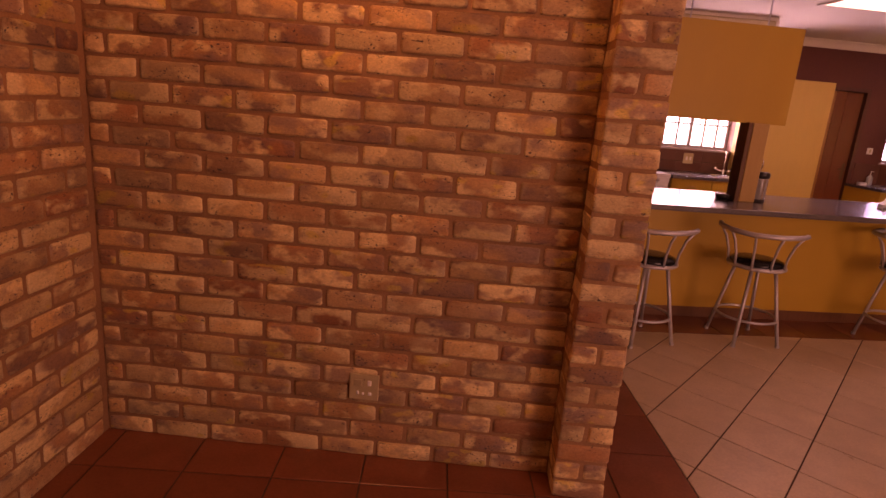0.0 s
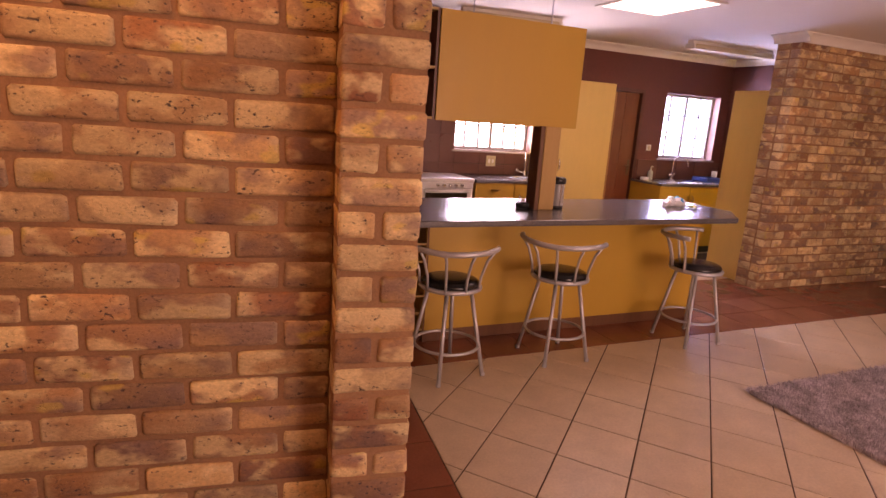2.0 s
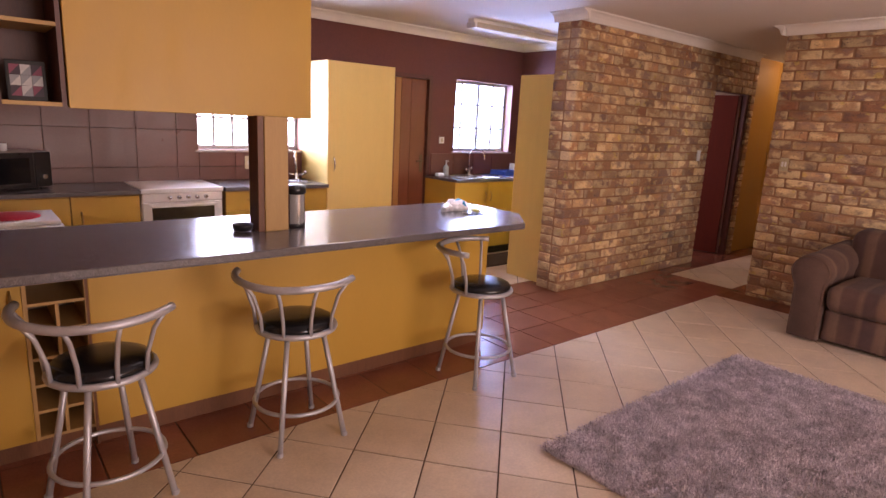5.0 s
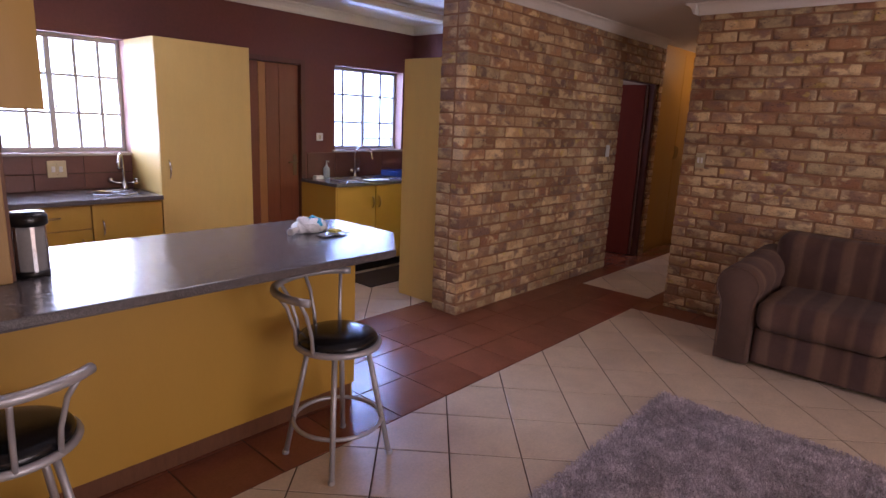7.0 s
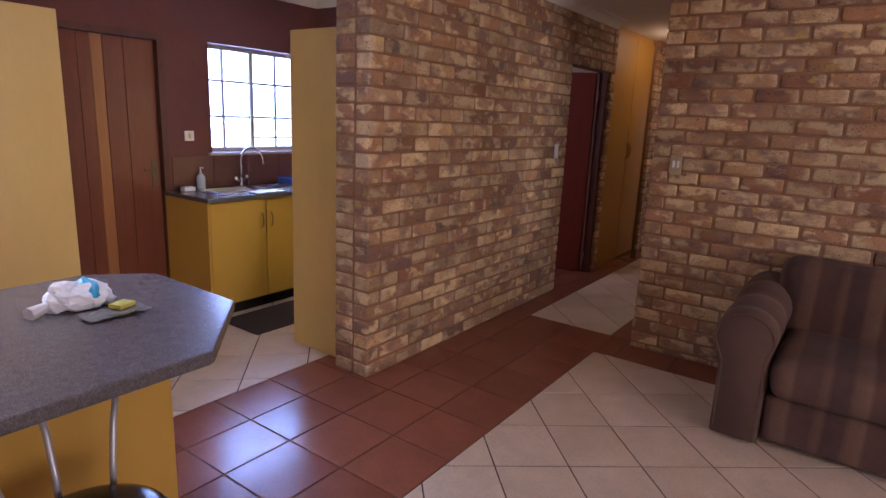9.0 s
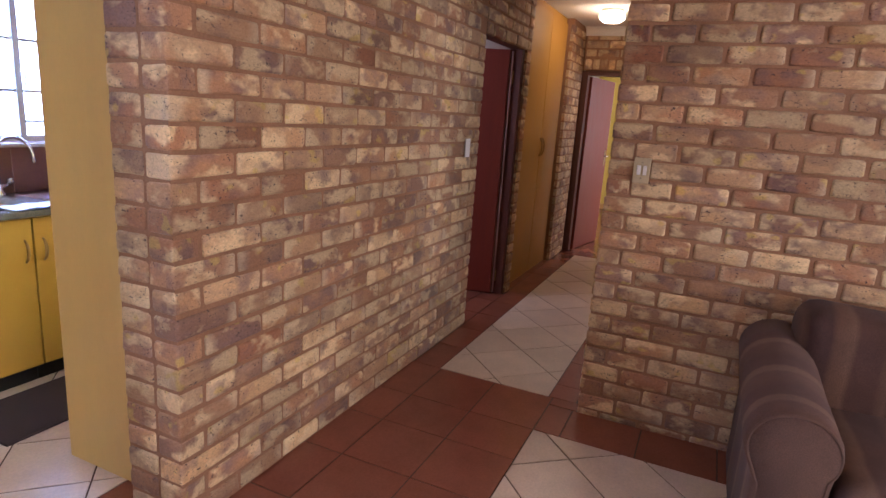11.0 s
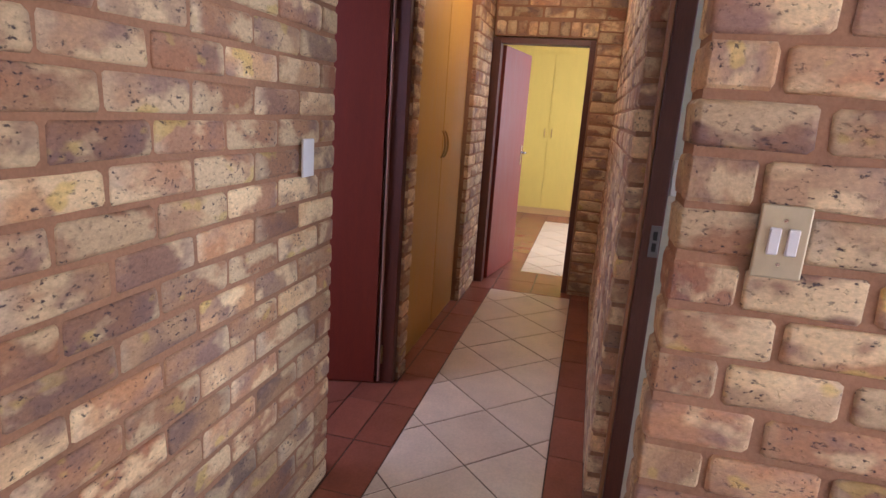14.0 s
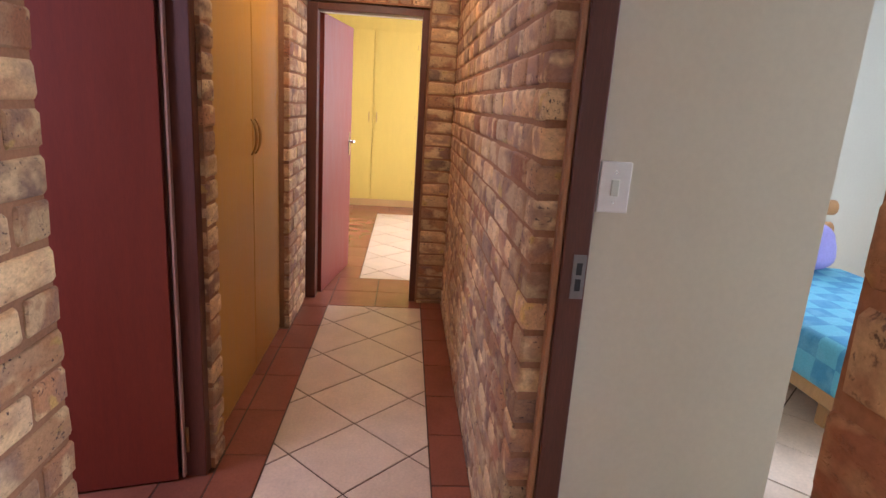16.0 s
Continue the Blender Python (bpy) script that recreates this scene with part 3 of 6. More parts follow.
def diagonal_tiles(x0, x1, y0, y1, c1, c2, pitch, mat, parent, beyond=None, lean=(0.0, 0.0), pitch2=None):
    """Tiles laid cornerwise: joints where d = x - y = c1 + k * pitch + lean[0] * s and s = x + y = c2 + k * pitch2 + lean[1] * d."""
    g = 0.005
    pitch2 = pitch2 or pitch
    p, q = lean

    def corner(a, b):
        d = (a + p * b) / (1 - p * q)
        s = b + q * d
        return (s + d) / 2, (s - d) / 2

    slack = 3 if p or q else 1
    for i in range(math.floor((x0 - y1 - c1) / pitch) - slack, math.ceil((x1 - y0 - c1) / pitch) + slack):
        for j in range(math.floor((x0 + y0 - c2) / pitch2) - slack, math.ceil((x1 + y1 - c2) / pitch2) + slack):
            a0, a1 = c1 + i * pitch + g, c1 + (i + 1) * pitch - g
            b0, b1 = c2 + j * pitch2 + g, c2 + (j + 1) * pitch2 - g
            poly = [corner(a, b) for a, b in ((a0, b0), (a1, b0), (a1, b1), (a0, b1))]
            poly = clip_poly(poly, x0 + 0.003, x1 - 0.003, y0 + 0.003, y1 - 0.003)
            if beyond is not None and len(poly) > 2:
                poly = clip_west(poly, beyond + 0.003, 1)
            if len(poly) > 2 and poly_area(poly) > 0.0008:
                lay_tile(poly, mat, parent)


def square_tiles(xs, ys, mat, parent, m=None, top=None):
    g = 0.003
    for x0, x1 in zip(xs, xs[1:]):
        for y0, y1 in zip(ys, ys[1:]):
            poly = [(x0 + g, y0 + g), (x1 - g, y0 + g), (x1 - g, y1 - g), (x0 + g, y1 - g)]
            if m is not None:
                poly = [(m @ Vector((x, y, 0))).to_2d()[:] for x, y in poly]
            if top is not None:
                poly = clip_poly(poly, -9, 99, -99, top - 0.003)
                if len(poly) < 3:
                    continue
            lay_tile(poly, mat, parent)


def steps(a, b, start, pitch):
    """Joint places from a to b, on a grid through start."""
    k = math.ceil((a - start) / pitch + 0.12)
    out = [a]
    while start + k * pitch < b - 0.03:
        out.append(start + k * pitch)
        k += 1
    return out + [b]

# ---------------------------------------------------------------- brickwork
BRICK_MESH = {}


def brick_mesh(length, depth, kind, high=0.0705):
    """A slightly uneven brick, its face at y = 0 and its body behind it, centred on x and z."""
    key = (round(length, 2), round(depth, 2), kind)
    if key in BRICK_MESH:
        return BRICK_MESH[key]
    rnd = random.Random(str(key))
    hx, hz = length / 2, high / 2
    c = 0.0055 + 0.0035 * rnd.random()
    # outline with eased corners and a slightly bent run between them
    mids = []
    for k in range(4):
        sx, sz = ((-1, -1), (1, -1), (1, 1), (-1, 1))[k]
        px, pz = sx * hx + rnd.uniform(-0.003, 0.002), sz * hz + rnd.uniform(-0.0028, 0.002)
        e1, e2 = min(rnd.uniform(0.004, 0.011), hx * 0.4), rnd.uniform(0.004, 0.009)
        pair = [(px, pz - sz * e2), (px - sx * e1, pz)]
        mids += pair if k in (0, 2) else pair[::-1]
        if k in (0, 2):
            mids.append((rnd.uniform(-0.3, 0.3) * hx, sz * (hz + rnd.uniform(-0.0025, 0.002))))
    n = len(mids)
    verts = []
    rings = [(depth, c * 0.7), (depth - c * 0.7, 0.0)] if depth > 0.05 else [(depth, 0.0)]
    rings += [(c, 0.0), (0.001, c * 0.55), (-0.0012, c * 1.6)]
    for y, ins in rings:
        for x, z in mids:
            verts.append((x - math.copysign(min(ins, abs(x)), x), y + (rnd.uniform(-0.0008, 0.0008) if y < c else 0), z - math.copysign(min(ins, abs(z)), z)))
    faces = []
    last = len(rings) - 1
    for r in range(last):
        for i in range(n):
            faces.append((r * n + i, r * n + (i + 1) % n, (r + 1) * n + (i + 1) % n, (r + 1) * n + i))
    faces.append(tuple(range(last * n, (last + 1) * n)))
    faces.append(tuple(range(n - 1, -1, -1)))
    me = bpy.data.meshes.new("brick")
    me.from_pydata(verts, [], faces)
    for p in me.polygons:
        p.use_smooth = (last - 2) * n <= p.index <= last * n
    me.materials.append(BRICK)
    BRICK_MESH[key] = me
    return me


def split_run(u0, u1, offset, pitch):
    """Bricks of a course from u0 to u1, on the bond's grid."""
    cuts = [u0]
    k = math.floor((u0 - offset) / pitch)
    while True:
        u = offset + JOINT / 2 + k * pitch
        if u > u1 - 0.05:
            break
        if u > u0 + 0.05:
            cuts.append(u)
        k += 1
    cuts.append(u1 + JOINT)
    return [(a, b - JOINT) for a, b in zip(cuts, cuts[1:])]


def brick_face(parent, m, length, z0, z1, rnd_seed, lo=None, hi=None, offset=0.0, near=(0.0, 99.0), holes=(), limit=300, headers=False,
               course=COURSE, pitch=PITCH, rise=0.0, deep=0.034):
    """Lays one face of brickwork. m: u along x, up along z, the face at y = 0, the wall behind it (y > 0).
    lo, hi: the course parity (0 or 1) that owns the corner at either end. near: the stretch whose bricks are pieces of their own."""
    rnd = random.Random(rnd_seed)
    made, loose = 0, []
    for row in range(-1, 40):
        zc = rise + row * course + course / 2
        if zc + 0.01 > z1 or zc < z0 - 0.02:
            continue
        par = row % 2
        u0 = 0.0 if lo is None or par == lo else 0.106 + JOINT
        u1 = length if hi is None or par == hi else length - 0.106 - JOINT
        runs = [(u0, u1)]
        for h0, h1, hz0, hz1 in holes:
            if hz0 < zc < hz1:
                runs = [s for a, b in runs for s in ((a, min(b, h0)), (max(a, h1), b)) if s[1] - s[0] > 0.03]
        for a, b in runs:
            pieces = split_run(a, b, offset + (pitch / 2 if par else 0.0), pitch)
            if headers and par == 1:
                w = (b - a - JOINT) / 2
                pieces = [(a, a + w), (b - w, b)]
            for p, q in pieces:
                ln = q - p
                if ln < 0.015:
                    continue
                corner = (lo is not None and par == lo and p <= 0.001) or (hi is not None and par == hi and q >= length - 0.001)
                me = brick_mesh(ln, 0.106 if corner else deep, rnd.randrange(4))
                tr = m @ Matrix.Translation(((p + q) / 2, rnd.uniform(-0.003, 0.002), zc + rnd.uniform(-0.0012, 0.0012))) @ Matrix.Rotation(rnd.uniform(-0.008, 0.008), 4, "Y")
                tr = tr @ Matrix.Diagonal((ln / round(ln, 2), 1, (course - JOINT) / 0.0705, 1))
                if near[0] <= (p + q) / 2 <= near[1] and made < limit:
                    ob = new("brick", me)
                    ob.parent = parent
                    ob.matrix_world = tr
                    made += 1
                else:
                    loose.append((me, tr))
    if loose:
        verts, faces = [], []
        for me, tr in loose:
            k = len(verts)
            verts += [tuple(tr @ v.co) for v in me.vertices]
            faces += [tuple(k + i for i in p.vertices) for p in me.polygons]
        run = bpy.data.meshes.new("brick_run")
        run.from_pydata(verts, [], faces)
        run.materials.append(BRICK_J)
        ob = new("brick_run", run)
        ob.parent = parent
        tagged(ob, kind="stuff")
    return made


def core(name, label, *boxes):
    """The mortar body of a brick wall; its faces lie 6 mm behind the bricks."""
    bm3 = bmesh.new()
    for b in boxes:
        box(bm3, *b[:6], m=b[6] if len(b) > 6 else None)
    return structure(name, bm3, MORTAR, label, "wall")


E9 = 0.006
# west block: the alcove wall, the pier at its end and the long side towards the bar
ALC = 0.137           # the alcove wall stands back from the pier
ALC_W = 2.077         # from the pier's end to the alcove's corner
west_wall = core("wall_west_block", "red-brown face-brick alcove wall", (-ALC_W - 0.25, -0.203, ALC + E9, 0.34, -0.1, CEIL, WEST))
pier_west = core("wall_west_pier", "red-brown face-brick pier at the wall's end", (-0.203, -E9, E9, 0.30, -0.1, CEIL, WEST))
side_west = core("wall_west_side", "red-brown face-brick wall beside the bar", (-0.2, -E9, 0.28, 2.46, -0.1, CEIL, EDGE))
alcove_wall = core("wall_alcove_side", "red-brown face-brick side wall of the alcove", (-ALC_W - 0.25, -ALC_W - E9, -5.6, ALC + E9, -0.1, CEIL, WEST))
pier_wall = core("wall_pier", "tan face-brick wall between kitchen and passage", (5.5 + E9, 8.02 - E9, HALL_N + E9, 4.86, -0.1, CEIL))
lintel_n = core("wall_passage_lintel", "tan face-brick over the side room's door", (8.02 - E9, 8.93, HALL_N + E9, 4.72, 2.06, CEIL))
stub_n = core("wall_passage_stub", "narrow tan face-brick strip beside the cupboard", (8.93, 9.04 - E9, HALL_N + E9, 4.745, -0.1, CEIL))
wall("wall_cupboard_side", 8.94, 9.034, 4.745, 5.2, PLASTER, "plastered wall beside the passage cupboard")
strip_n = core("wall_passage_strip", "dark face-brick strip between cupboard and bedroom door", (10.40 + E9, END_X + 0.1, HALL_N + E9, 5.2, -0.1, CEIL))
sofa_wall = core("wall_sofa", "tan and purple face-brick wall behind the sofa", (SW_X + E9, SW_X + 0.115, SOUTH, HALL_S - E9, -0.1, CEIL))
hall_wall = core("wall_hall_south", "tan face-brick passage wall", (8.215 + E9, END_X + 0.1, 3.36, 3.60 - E9, -0.1, CEIL))
lintel_s = core("wall_bedroom_lintel", "tan face-brick over the side bedroom's door", (SW_X + 0.115, 8.215 + E9, 3.40, HALL_S - E9, 2.08, CEIL))
end_wall = core("wall_hall_end", "dark face-brick wall beside the bedroom door", (END_X + E9, END_X + 0.22, 3.36, 3.80 - E9, -0.1, CEIL))
lintel_e = core("wall_end_lintel", "dark face-brick over the bedroom door", (END_X + E9, END_X + 0.22, 3.80 - E9, 4.594, 2.06, CEIL))
wall("wall_bed_west", END_X + 0.1, END_X + 0.2, 4.60, 5.2, PALE_WALL, "pale plastered bedroom wall")
wall("wall_bed_west_south", END_X + 0.1, END_X + 0.2, 2.0, 3.36, PALE_WALL, "pale plastered bedroom wall")

ALCOVE = WEST @ pose(-ALC_W, ALC, 0)
SIDE = EDGE @ pose(0, 0, 0, 0, 0, 90)


def lay_bricks():
    w = dict(course=0.0813, pitch=0.238, rise=-0.007)
    p = dict(course=0.0875, pitch=0.25)
    s = dict(course=0.0867, pitch=0.24, rise=0.03)
    # alcove wall, then the pier's face, then the side towards the bar
    brick_face(west_wall, ALCOVE, ALC_W - 0.207, 0, CEIL, 1, offset=0.195, near=(0.0, 9), **w)
    brick_face(pier_west, WEST @ pose(-0.207, 0, 0), 0.207, 0, CEIL, 2, headers=True, offset=0.0, deep=0.15, **w)
    brick_face(side_west, SIDE @ pose(0.155, 0, 0), 2.305, 0, CEIL, 4, offset=0.05, near=(0, 2.2), **w)
    brick_face(alcove_wall, WEST @ pose(-ALC_W, -5.6, 0, 0, 0, 90), 5.6 + ALC - 0.03, 0, CEIL, 5, near=(4.1, 9), **w)
    # pier wall along the passage: end, face, return at the side room's door
    brick_face(pier_wall, pose(5.5, HALL_N, 0), 2.52, 0, CEIL, 6, lo=0, hi=0, offset=0.02, near=(0.0, 2.6), limit=330, **p)
    brick_face(pier_wall, pose(5.5, 4.86, 0, 0, 0, -90), 0.26, 0, CEIL, 7, hi=1, offset=0.02, **p)
    brick_face(pier_wall, pose(8.02, HALL_N, 0, 0, 0, 90), 0.24, 0, 2.05, 8, lo=1, **p)
    brick_face(lintel_n, pose(8.02, HALL_N, 0), 0.90, 2.06, CEIL, 9, **p)
    brick_face(stub_n, pose(8.93, HALL_N, 0), 0.112, 0, CEIL, 10, deep=0.1, **p)
    brick_face(strip_n, pose(10.4, HALL_N, 0), END_X - 10.4 - 0.01, 0, CEIL, 12, **p)
    # wall behind the sofa and its end
    brick_face(sofa_wall, pose(SW_X, HALL_S, 0, 0, 0, -90), HALL_S - SOUTH, 0, CEIL, 13, lo=0, offset=0.185, near=(0, 2.55), limit=320, **s)
    brick_face(sofa_wall, pose(SW_X + 0.115, HALL_S, 0, 0, 0, 180), 0.115, 0, CEIL, 14, hi=1, **s)
    # passage wall and the wall at its end
    brick_face(hall_wall, pose(END_X, 3.60, 0, 0, 0, 180), END_X - 8.215, 0, CEIL, 15, hi=0, near=(0.8, 9), limit=320, **s)
    brick_face(hall_wall, pose(8.215, 3.60, 0, 0, 0, -90), 0.10, 0, 2.07, 16, lo=1, **s)
    brick_face(lintel_s, pose(8.215, HALL_S, 0, 0, 0, 180), 0.925, 2.08, CEIL, 17, **s)
    brick_face(end_wall, pose(END_X, HALL_N - 0.02, 0, 0, 0, -90), HALL_N - HALL_S - 0.04, 0, CEIL, 18, holes=((0.0, 0.80, -1, 2.18),), **s)
    brick_face(lintel_e, pose(END_X, HALL_N - 0.02, 0, 0, 0, -90), 0.79, 2.06, 2.19, 19, course=0.118, pitch=0.083, rise=2.062)


def lay_floor():
    # the living room's cream field, the red border round it, kitchen and passage
    diagonal_tiles(0.3, 6.83, SOUTH, 3.73, -0.025, 3.81, 0.479, CREAM, floor, beyond=0.41, lean=(0.03, -0.10), pitch2=0.514)
    diagonal_tiles(1.2, 6.95, 5.02, KIT_N, -0.10, 11.16, 0.50, CREAM, floor)
    diagonal_tiles(7.22, 10.86, 3.755, 4.42, 4.69, 12.87, 0.50, CREAM, floor)
    diagonal_tiles(11.55, 14.45, 2.0, 4.25, 4.69, 12.87, 0.50, CREAM, floor)
    diagonal_tiles(7.4, 11.45, -0.4, 3.36, 4.6, 12.9, 0.50, CREAM, floor)
    diagonal_tiles(7.1, 9.2, 4.78, 6.75, 4.6, 12.9, 0.50, RED, floor)
    ys = [3.73, 4.07, 4.41, 4.71, 5.02]
    square_tiles(steps(0.7, 6.83, 4.43, 0.35), ys, RED, floor)
    square_tiles([6.83, 7.22], ys, RED, floor)
    square_tiles([7.13, 7.22], [HALL_S, 3.73], RED, floor)
    square_tiles([6.83, 7.13], steps(SOUTH, 3.73, 0.1, 0.35), RED, floor)
    square_tiles(steps(-2.6, 0.41, -0.27, 0.345), steps(-5.4, 2.1, 0.0, 0.345), RED, floor, EDGE, top=3.73)
    square_tiles(steps(7.22, 10.86, 7.22, 0.36), [4.42, 4.60], RED, floor)
    square_tiles(steps(9.05, 10.39, 9.02, 0.36), [4.60, 4.666], RED, floor)
    square_tiles(steps(7.22, 10.86, 7.4, 0.36), [3.60, 3.755], RED, floor)
    square_tiles(steps(7.35, 8.2, 7.4, 0.36), [3.36, 3.60], RED, floor)
    square_tiles(steps(8.02, 8.9, 7.22, 0.36), [4.60, 4.78], RED, floor)
    square_tiles([10.86, 11.2, 11.55], steps(HALL_S, 5.2, 3.755, 0.33), RED, floor)
    square_tiles(steps(11.55, 15.02, 11.55, 0.35), [4.25, 4.6, 4.95, 5.2], RED, floor)
    square_tiles([14.45, 14.75, 15.02], steps(2.0, 4.25, 2.0, 0.35), RED, floor)

# ---------------------------------------------------------------- parts that many things share
def bow_handle(parent, at, length, mat, axis="z", out=(0, -1, 0), label="curved metal handle"):
    """A bowed pull with two feet, standing out of a door."""
    o = Vector(out)
    d = Vector((0, 0, 1)) if axis == "z" else Vector((1, 0, 0))
    pts, rad = [], []
    for i in range(11):
        s = i / 10
        pts.append(Vector(at) + d * (s - 0.5) * length + o * (0.002 + 0.026 * math.sin(math.pi * s) ** 0.6))
        rad.append(0.0045 + 0.0035 * math.sin(math.pi * s))
    bm2 = tube(bmesh.new(), pts, rad, 8)
    return part("handle", bm2, mat, parent, label, True)


def leaf(parent, x0, x1, y, z0, z1, mat, thick=0.018, name="door", label=""):
    """A flat cabinet door or drawer front whose face lies at y - thick."""
    return part(name, bx(x0 + 0.0015, x1 - 0.0015, y - thick, y, z0 + 0.0015, z1 - 0.0015, 0.0018), mat, parent, label)


# ---------------------------------------------------------------- bar between kitchen and living room
BAR_Y, BAR_B, BAR_Z = 4.08, 4.50, 0.93
bar_cab = thing("bar_cabinet", (0.97, BAR_Y, 0), "yellow laminate bar cabinet with a single door", "cabinet", group="bar units")
part("body", bx(0, 0.45, 0.02, BAR_B - BAR_Y, 0.085, BAR_Z - 0.036), YELLOW_EDGE, bar_cab)
d = leaf(bar_cab, 0.0, 0.45, 0.018, 0.085, BAR_Z - 0.04, YELLOW)
bow_handle(d, (0.41, 0.0, 0.70), 0.13, BRASS)
part("plinth", bx(0, 0.45, 0.035, BAR_B - BAR_Y, 0.0, 0.085), POST_WOOD, bar_cab, "brown wooden plinth")
# black strip stands in for the shaded gap between cabinet and brick wall
part("end_gap", bx(-0.035, -0.004, 0.06, BAR_B - BAR_Y, 0.0, BAR_Z - 0.04), BLACK, bar_cab, "black strip standing for the shaded gap")

rack = thing("wine_rack", (1.42, BAR_Y, 0), "pale open wine rack with square cubbyholes", "wine rack", group="bar units")
part("back_panel", bx(0, 0.235, 0.33, 0.42, 0.085, BAR_Z - 0.036), simple("grey_rack_back", (0.24, 0.20, 0.17), 0.7), rack)
part("plinth", bx(0, 0.235, 0.035, 0.42, 0.0, 0.085), POST_WOOD, rack, "brown wooden plinth")
for x0 in (0.0, 0.219):
    part("side_panel", bx(x0, x0 + 0.016, 0.0, 0.33, 0.085, BAR_Z - 0.036, 0.001), POST_PALE, rack)
for z0 in (0.085, 0.205, 0.325, 0.445, 0.565, 0.685):
    part("shelf", bx(0.016, 0.219, 0.004, 0.33, z0, z0 + 0.014, 0.001), POST_PALE, rack)
for z0 in (0.099, 0.219, 0.339, 0.459, 0.579):
    part("divider", bx(0.111, 0.124, 0.006, 0.33, z0, z0 + 0.106), POST_PALE, rack)

bar_base = thing("bar_counter_unit", (1.655, BAR_Y, 0), "long yellow laminate bar front with brown skirting", "bar counter", group="bar units")
part("front_panel", bx(0.0, 2.395, 0.0, 0.02, 0.085, BAR_Z - 0.036, 0.002), YELLOW, bar_base)
part("end_panel", bx(2.377, 2.395, 0.0205, BAR_B - BAR_Y, 0.0, BAR_Z - 0.036, 0.002), YELLOW, bar_base)
part("carcass", bx(0.02, 2.37, 0.03, BAR_B - BAR_Y - 0.02, 0.06, BAR_Z - 0.04), YELLOW_EDGE, bar_base)
part("skirting", bx(0.0, 2.375, 0.008, 0.03, 0.0, 0.0845, 0.002), POST_WOOD, bar_base, "brown wooden skirting strip")
part("edge_strip", bx(-0.012, -0.001, -0.002, 0.02, 0.0, BAR_Z - 0.037, 0.001), POST_WOOD, bar_base)

bm = prism(bmesh.new(), [(0.93, 3.645), (3.93, 3.645), (4.20, 3.95), (4.20, 4.42), (4.02, 4.56), (0.96, 4.56)], BAR_Z - 0.034, BAR_Z, 0.005)
bar_top = thing("bar_worktop", (0, 0, 0), "dark grey speckled laminate bar top with chamfered end", "worktop")
part("slab", bm, COUNTER, bar_top)
bm = prism(bmesh.new(), [(0.94, 3.653), (3.925, 3.653), (4.19, 3.955), (4.19, 4.415), (4.015, 4.55), (0.97, 4.55)], BAR_Z - 0.038, BAR_Z - 0.0345)
part("edge_band", bm, COUNTER, bar_top, "rounded lower edge")

post = thing("bar_post", (2.425, 4.04, BAR_Z), "square wooden post between bar and wall units", "post")
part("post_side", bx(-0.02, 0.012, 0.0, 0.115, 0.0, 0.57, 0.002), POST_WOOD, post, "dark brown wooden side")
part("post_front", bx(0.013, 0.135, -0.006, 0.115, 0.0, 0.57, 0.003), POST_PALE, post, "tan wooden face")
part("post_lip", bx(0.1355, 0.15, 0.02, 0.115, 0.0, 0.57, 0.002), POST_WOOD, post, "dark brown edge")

# wall units that hang over the bar
UP_Y, UP_B, UP0, UP1 = 4.08, 4.42, 1.50, 2.16
ucab = thing("hanging_cabinet", (0.90, UP_Y, UP0), "yellow laminate cabinet hanging over the bar", "cabinet", group="hanging units")
part("body", bx(0.0, 0.505, 0.02, UP_B - UP_Y, 0.0, UP1 - UP0), YELLOW_EDGE, ucab)
d = leaf(ucab, 0.0, 0.505, 0.018, -0.003, UP1 - UP0, YELLOW)
bow_handle(d, (0.452, 0.0, 0.155), 0.12, BRASS)
ushelf = thing("hanging_shelf", (1.41, UP_Y, UP0), "open dark-lined shelf unit hanging over the bar", "shelf", group="hanging units")
for x0 in (0.0, 0.212):
    part("side_panel", bx(x0, x0 + 0.016, 0.006, 0.34, 0.0, UP1 - UP0), FRAME_WOOD, ushelf)
part("back_panel", bx(0.016, 0.212, 0.325, 0.34, 0.0, UP1 - UP0), FRAME_WOOD, ushelf)
for z0 in (0.0, 0.305, UP1 - UP0 - 0.016):
    part("shelf", bx(0.0165, 0.2115, 0.002, 0.325, z0, z0 + 0.016, 0.001), POST_PALE, ushelf)
upanel = thing("hanging_box", (1.645, UP_Y, UP0), "large plain yellow laminate box hanging over the bar", "cabinet", group="hanging units")
part("front_panel", bx(0.0, 1.065, 0.0, 0.018, -0.004, UP1 - UP0, 0.002), YELLOW, upanel)
part("end_panel", bx(1.048, 1.065, 0.0185, UP_B - UP_Y, 0.0, UP1 - UP0, 0.001), YELLOW, upanel)
part("carcass", bx(0.0, 1.045, 0.02, UP_B - UP_Y, 0.002, UP1 - UP0 - 0.004), POST_PALE, upanel)
for x0 in (1.15, 1.52, 1.95, 2.55):
    hang = thing("hanger_rod", (x0, 4.28, UP1), "slim steel rod that carries the hanging units", "rod", group="hanger rods")
    part("rod", tube(bmesh.new(), [(0, 0, -0.004), (0, 0, CEIL - UP1 + 0.004)], 0.006, 8), SILVER, hang)

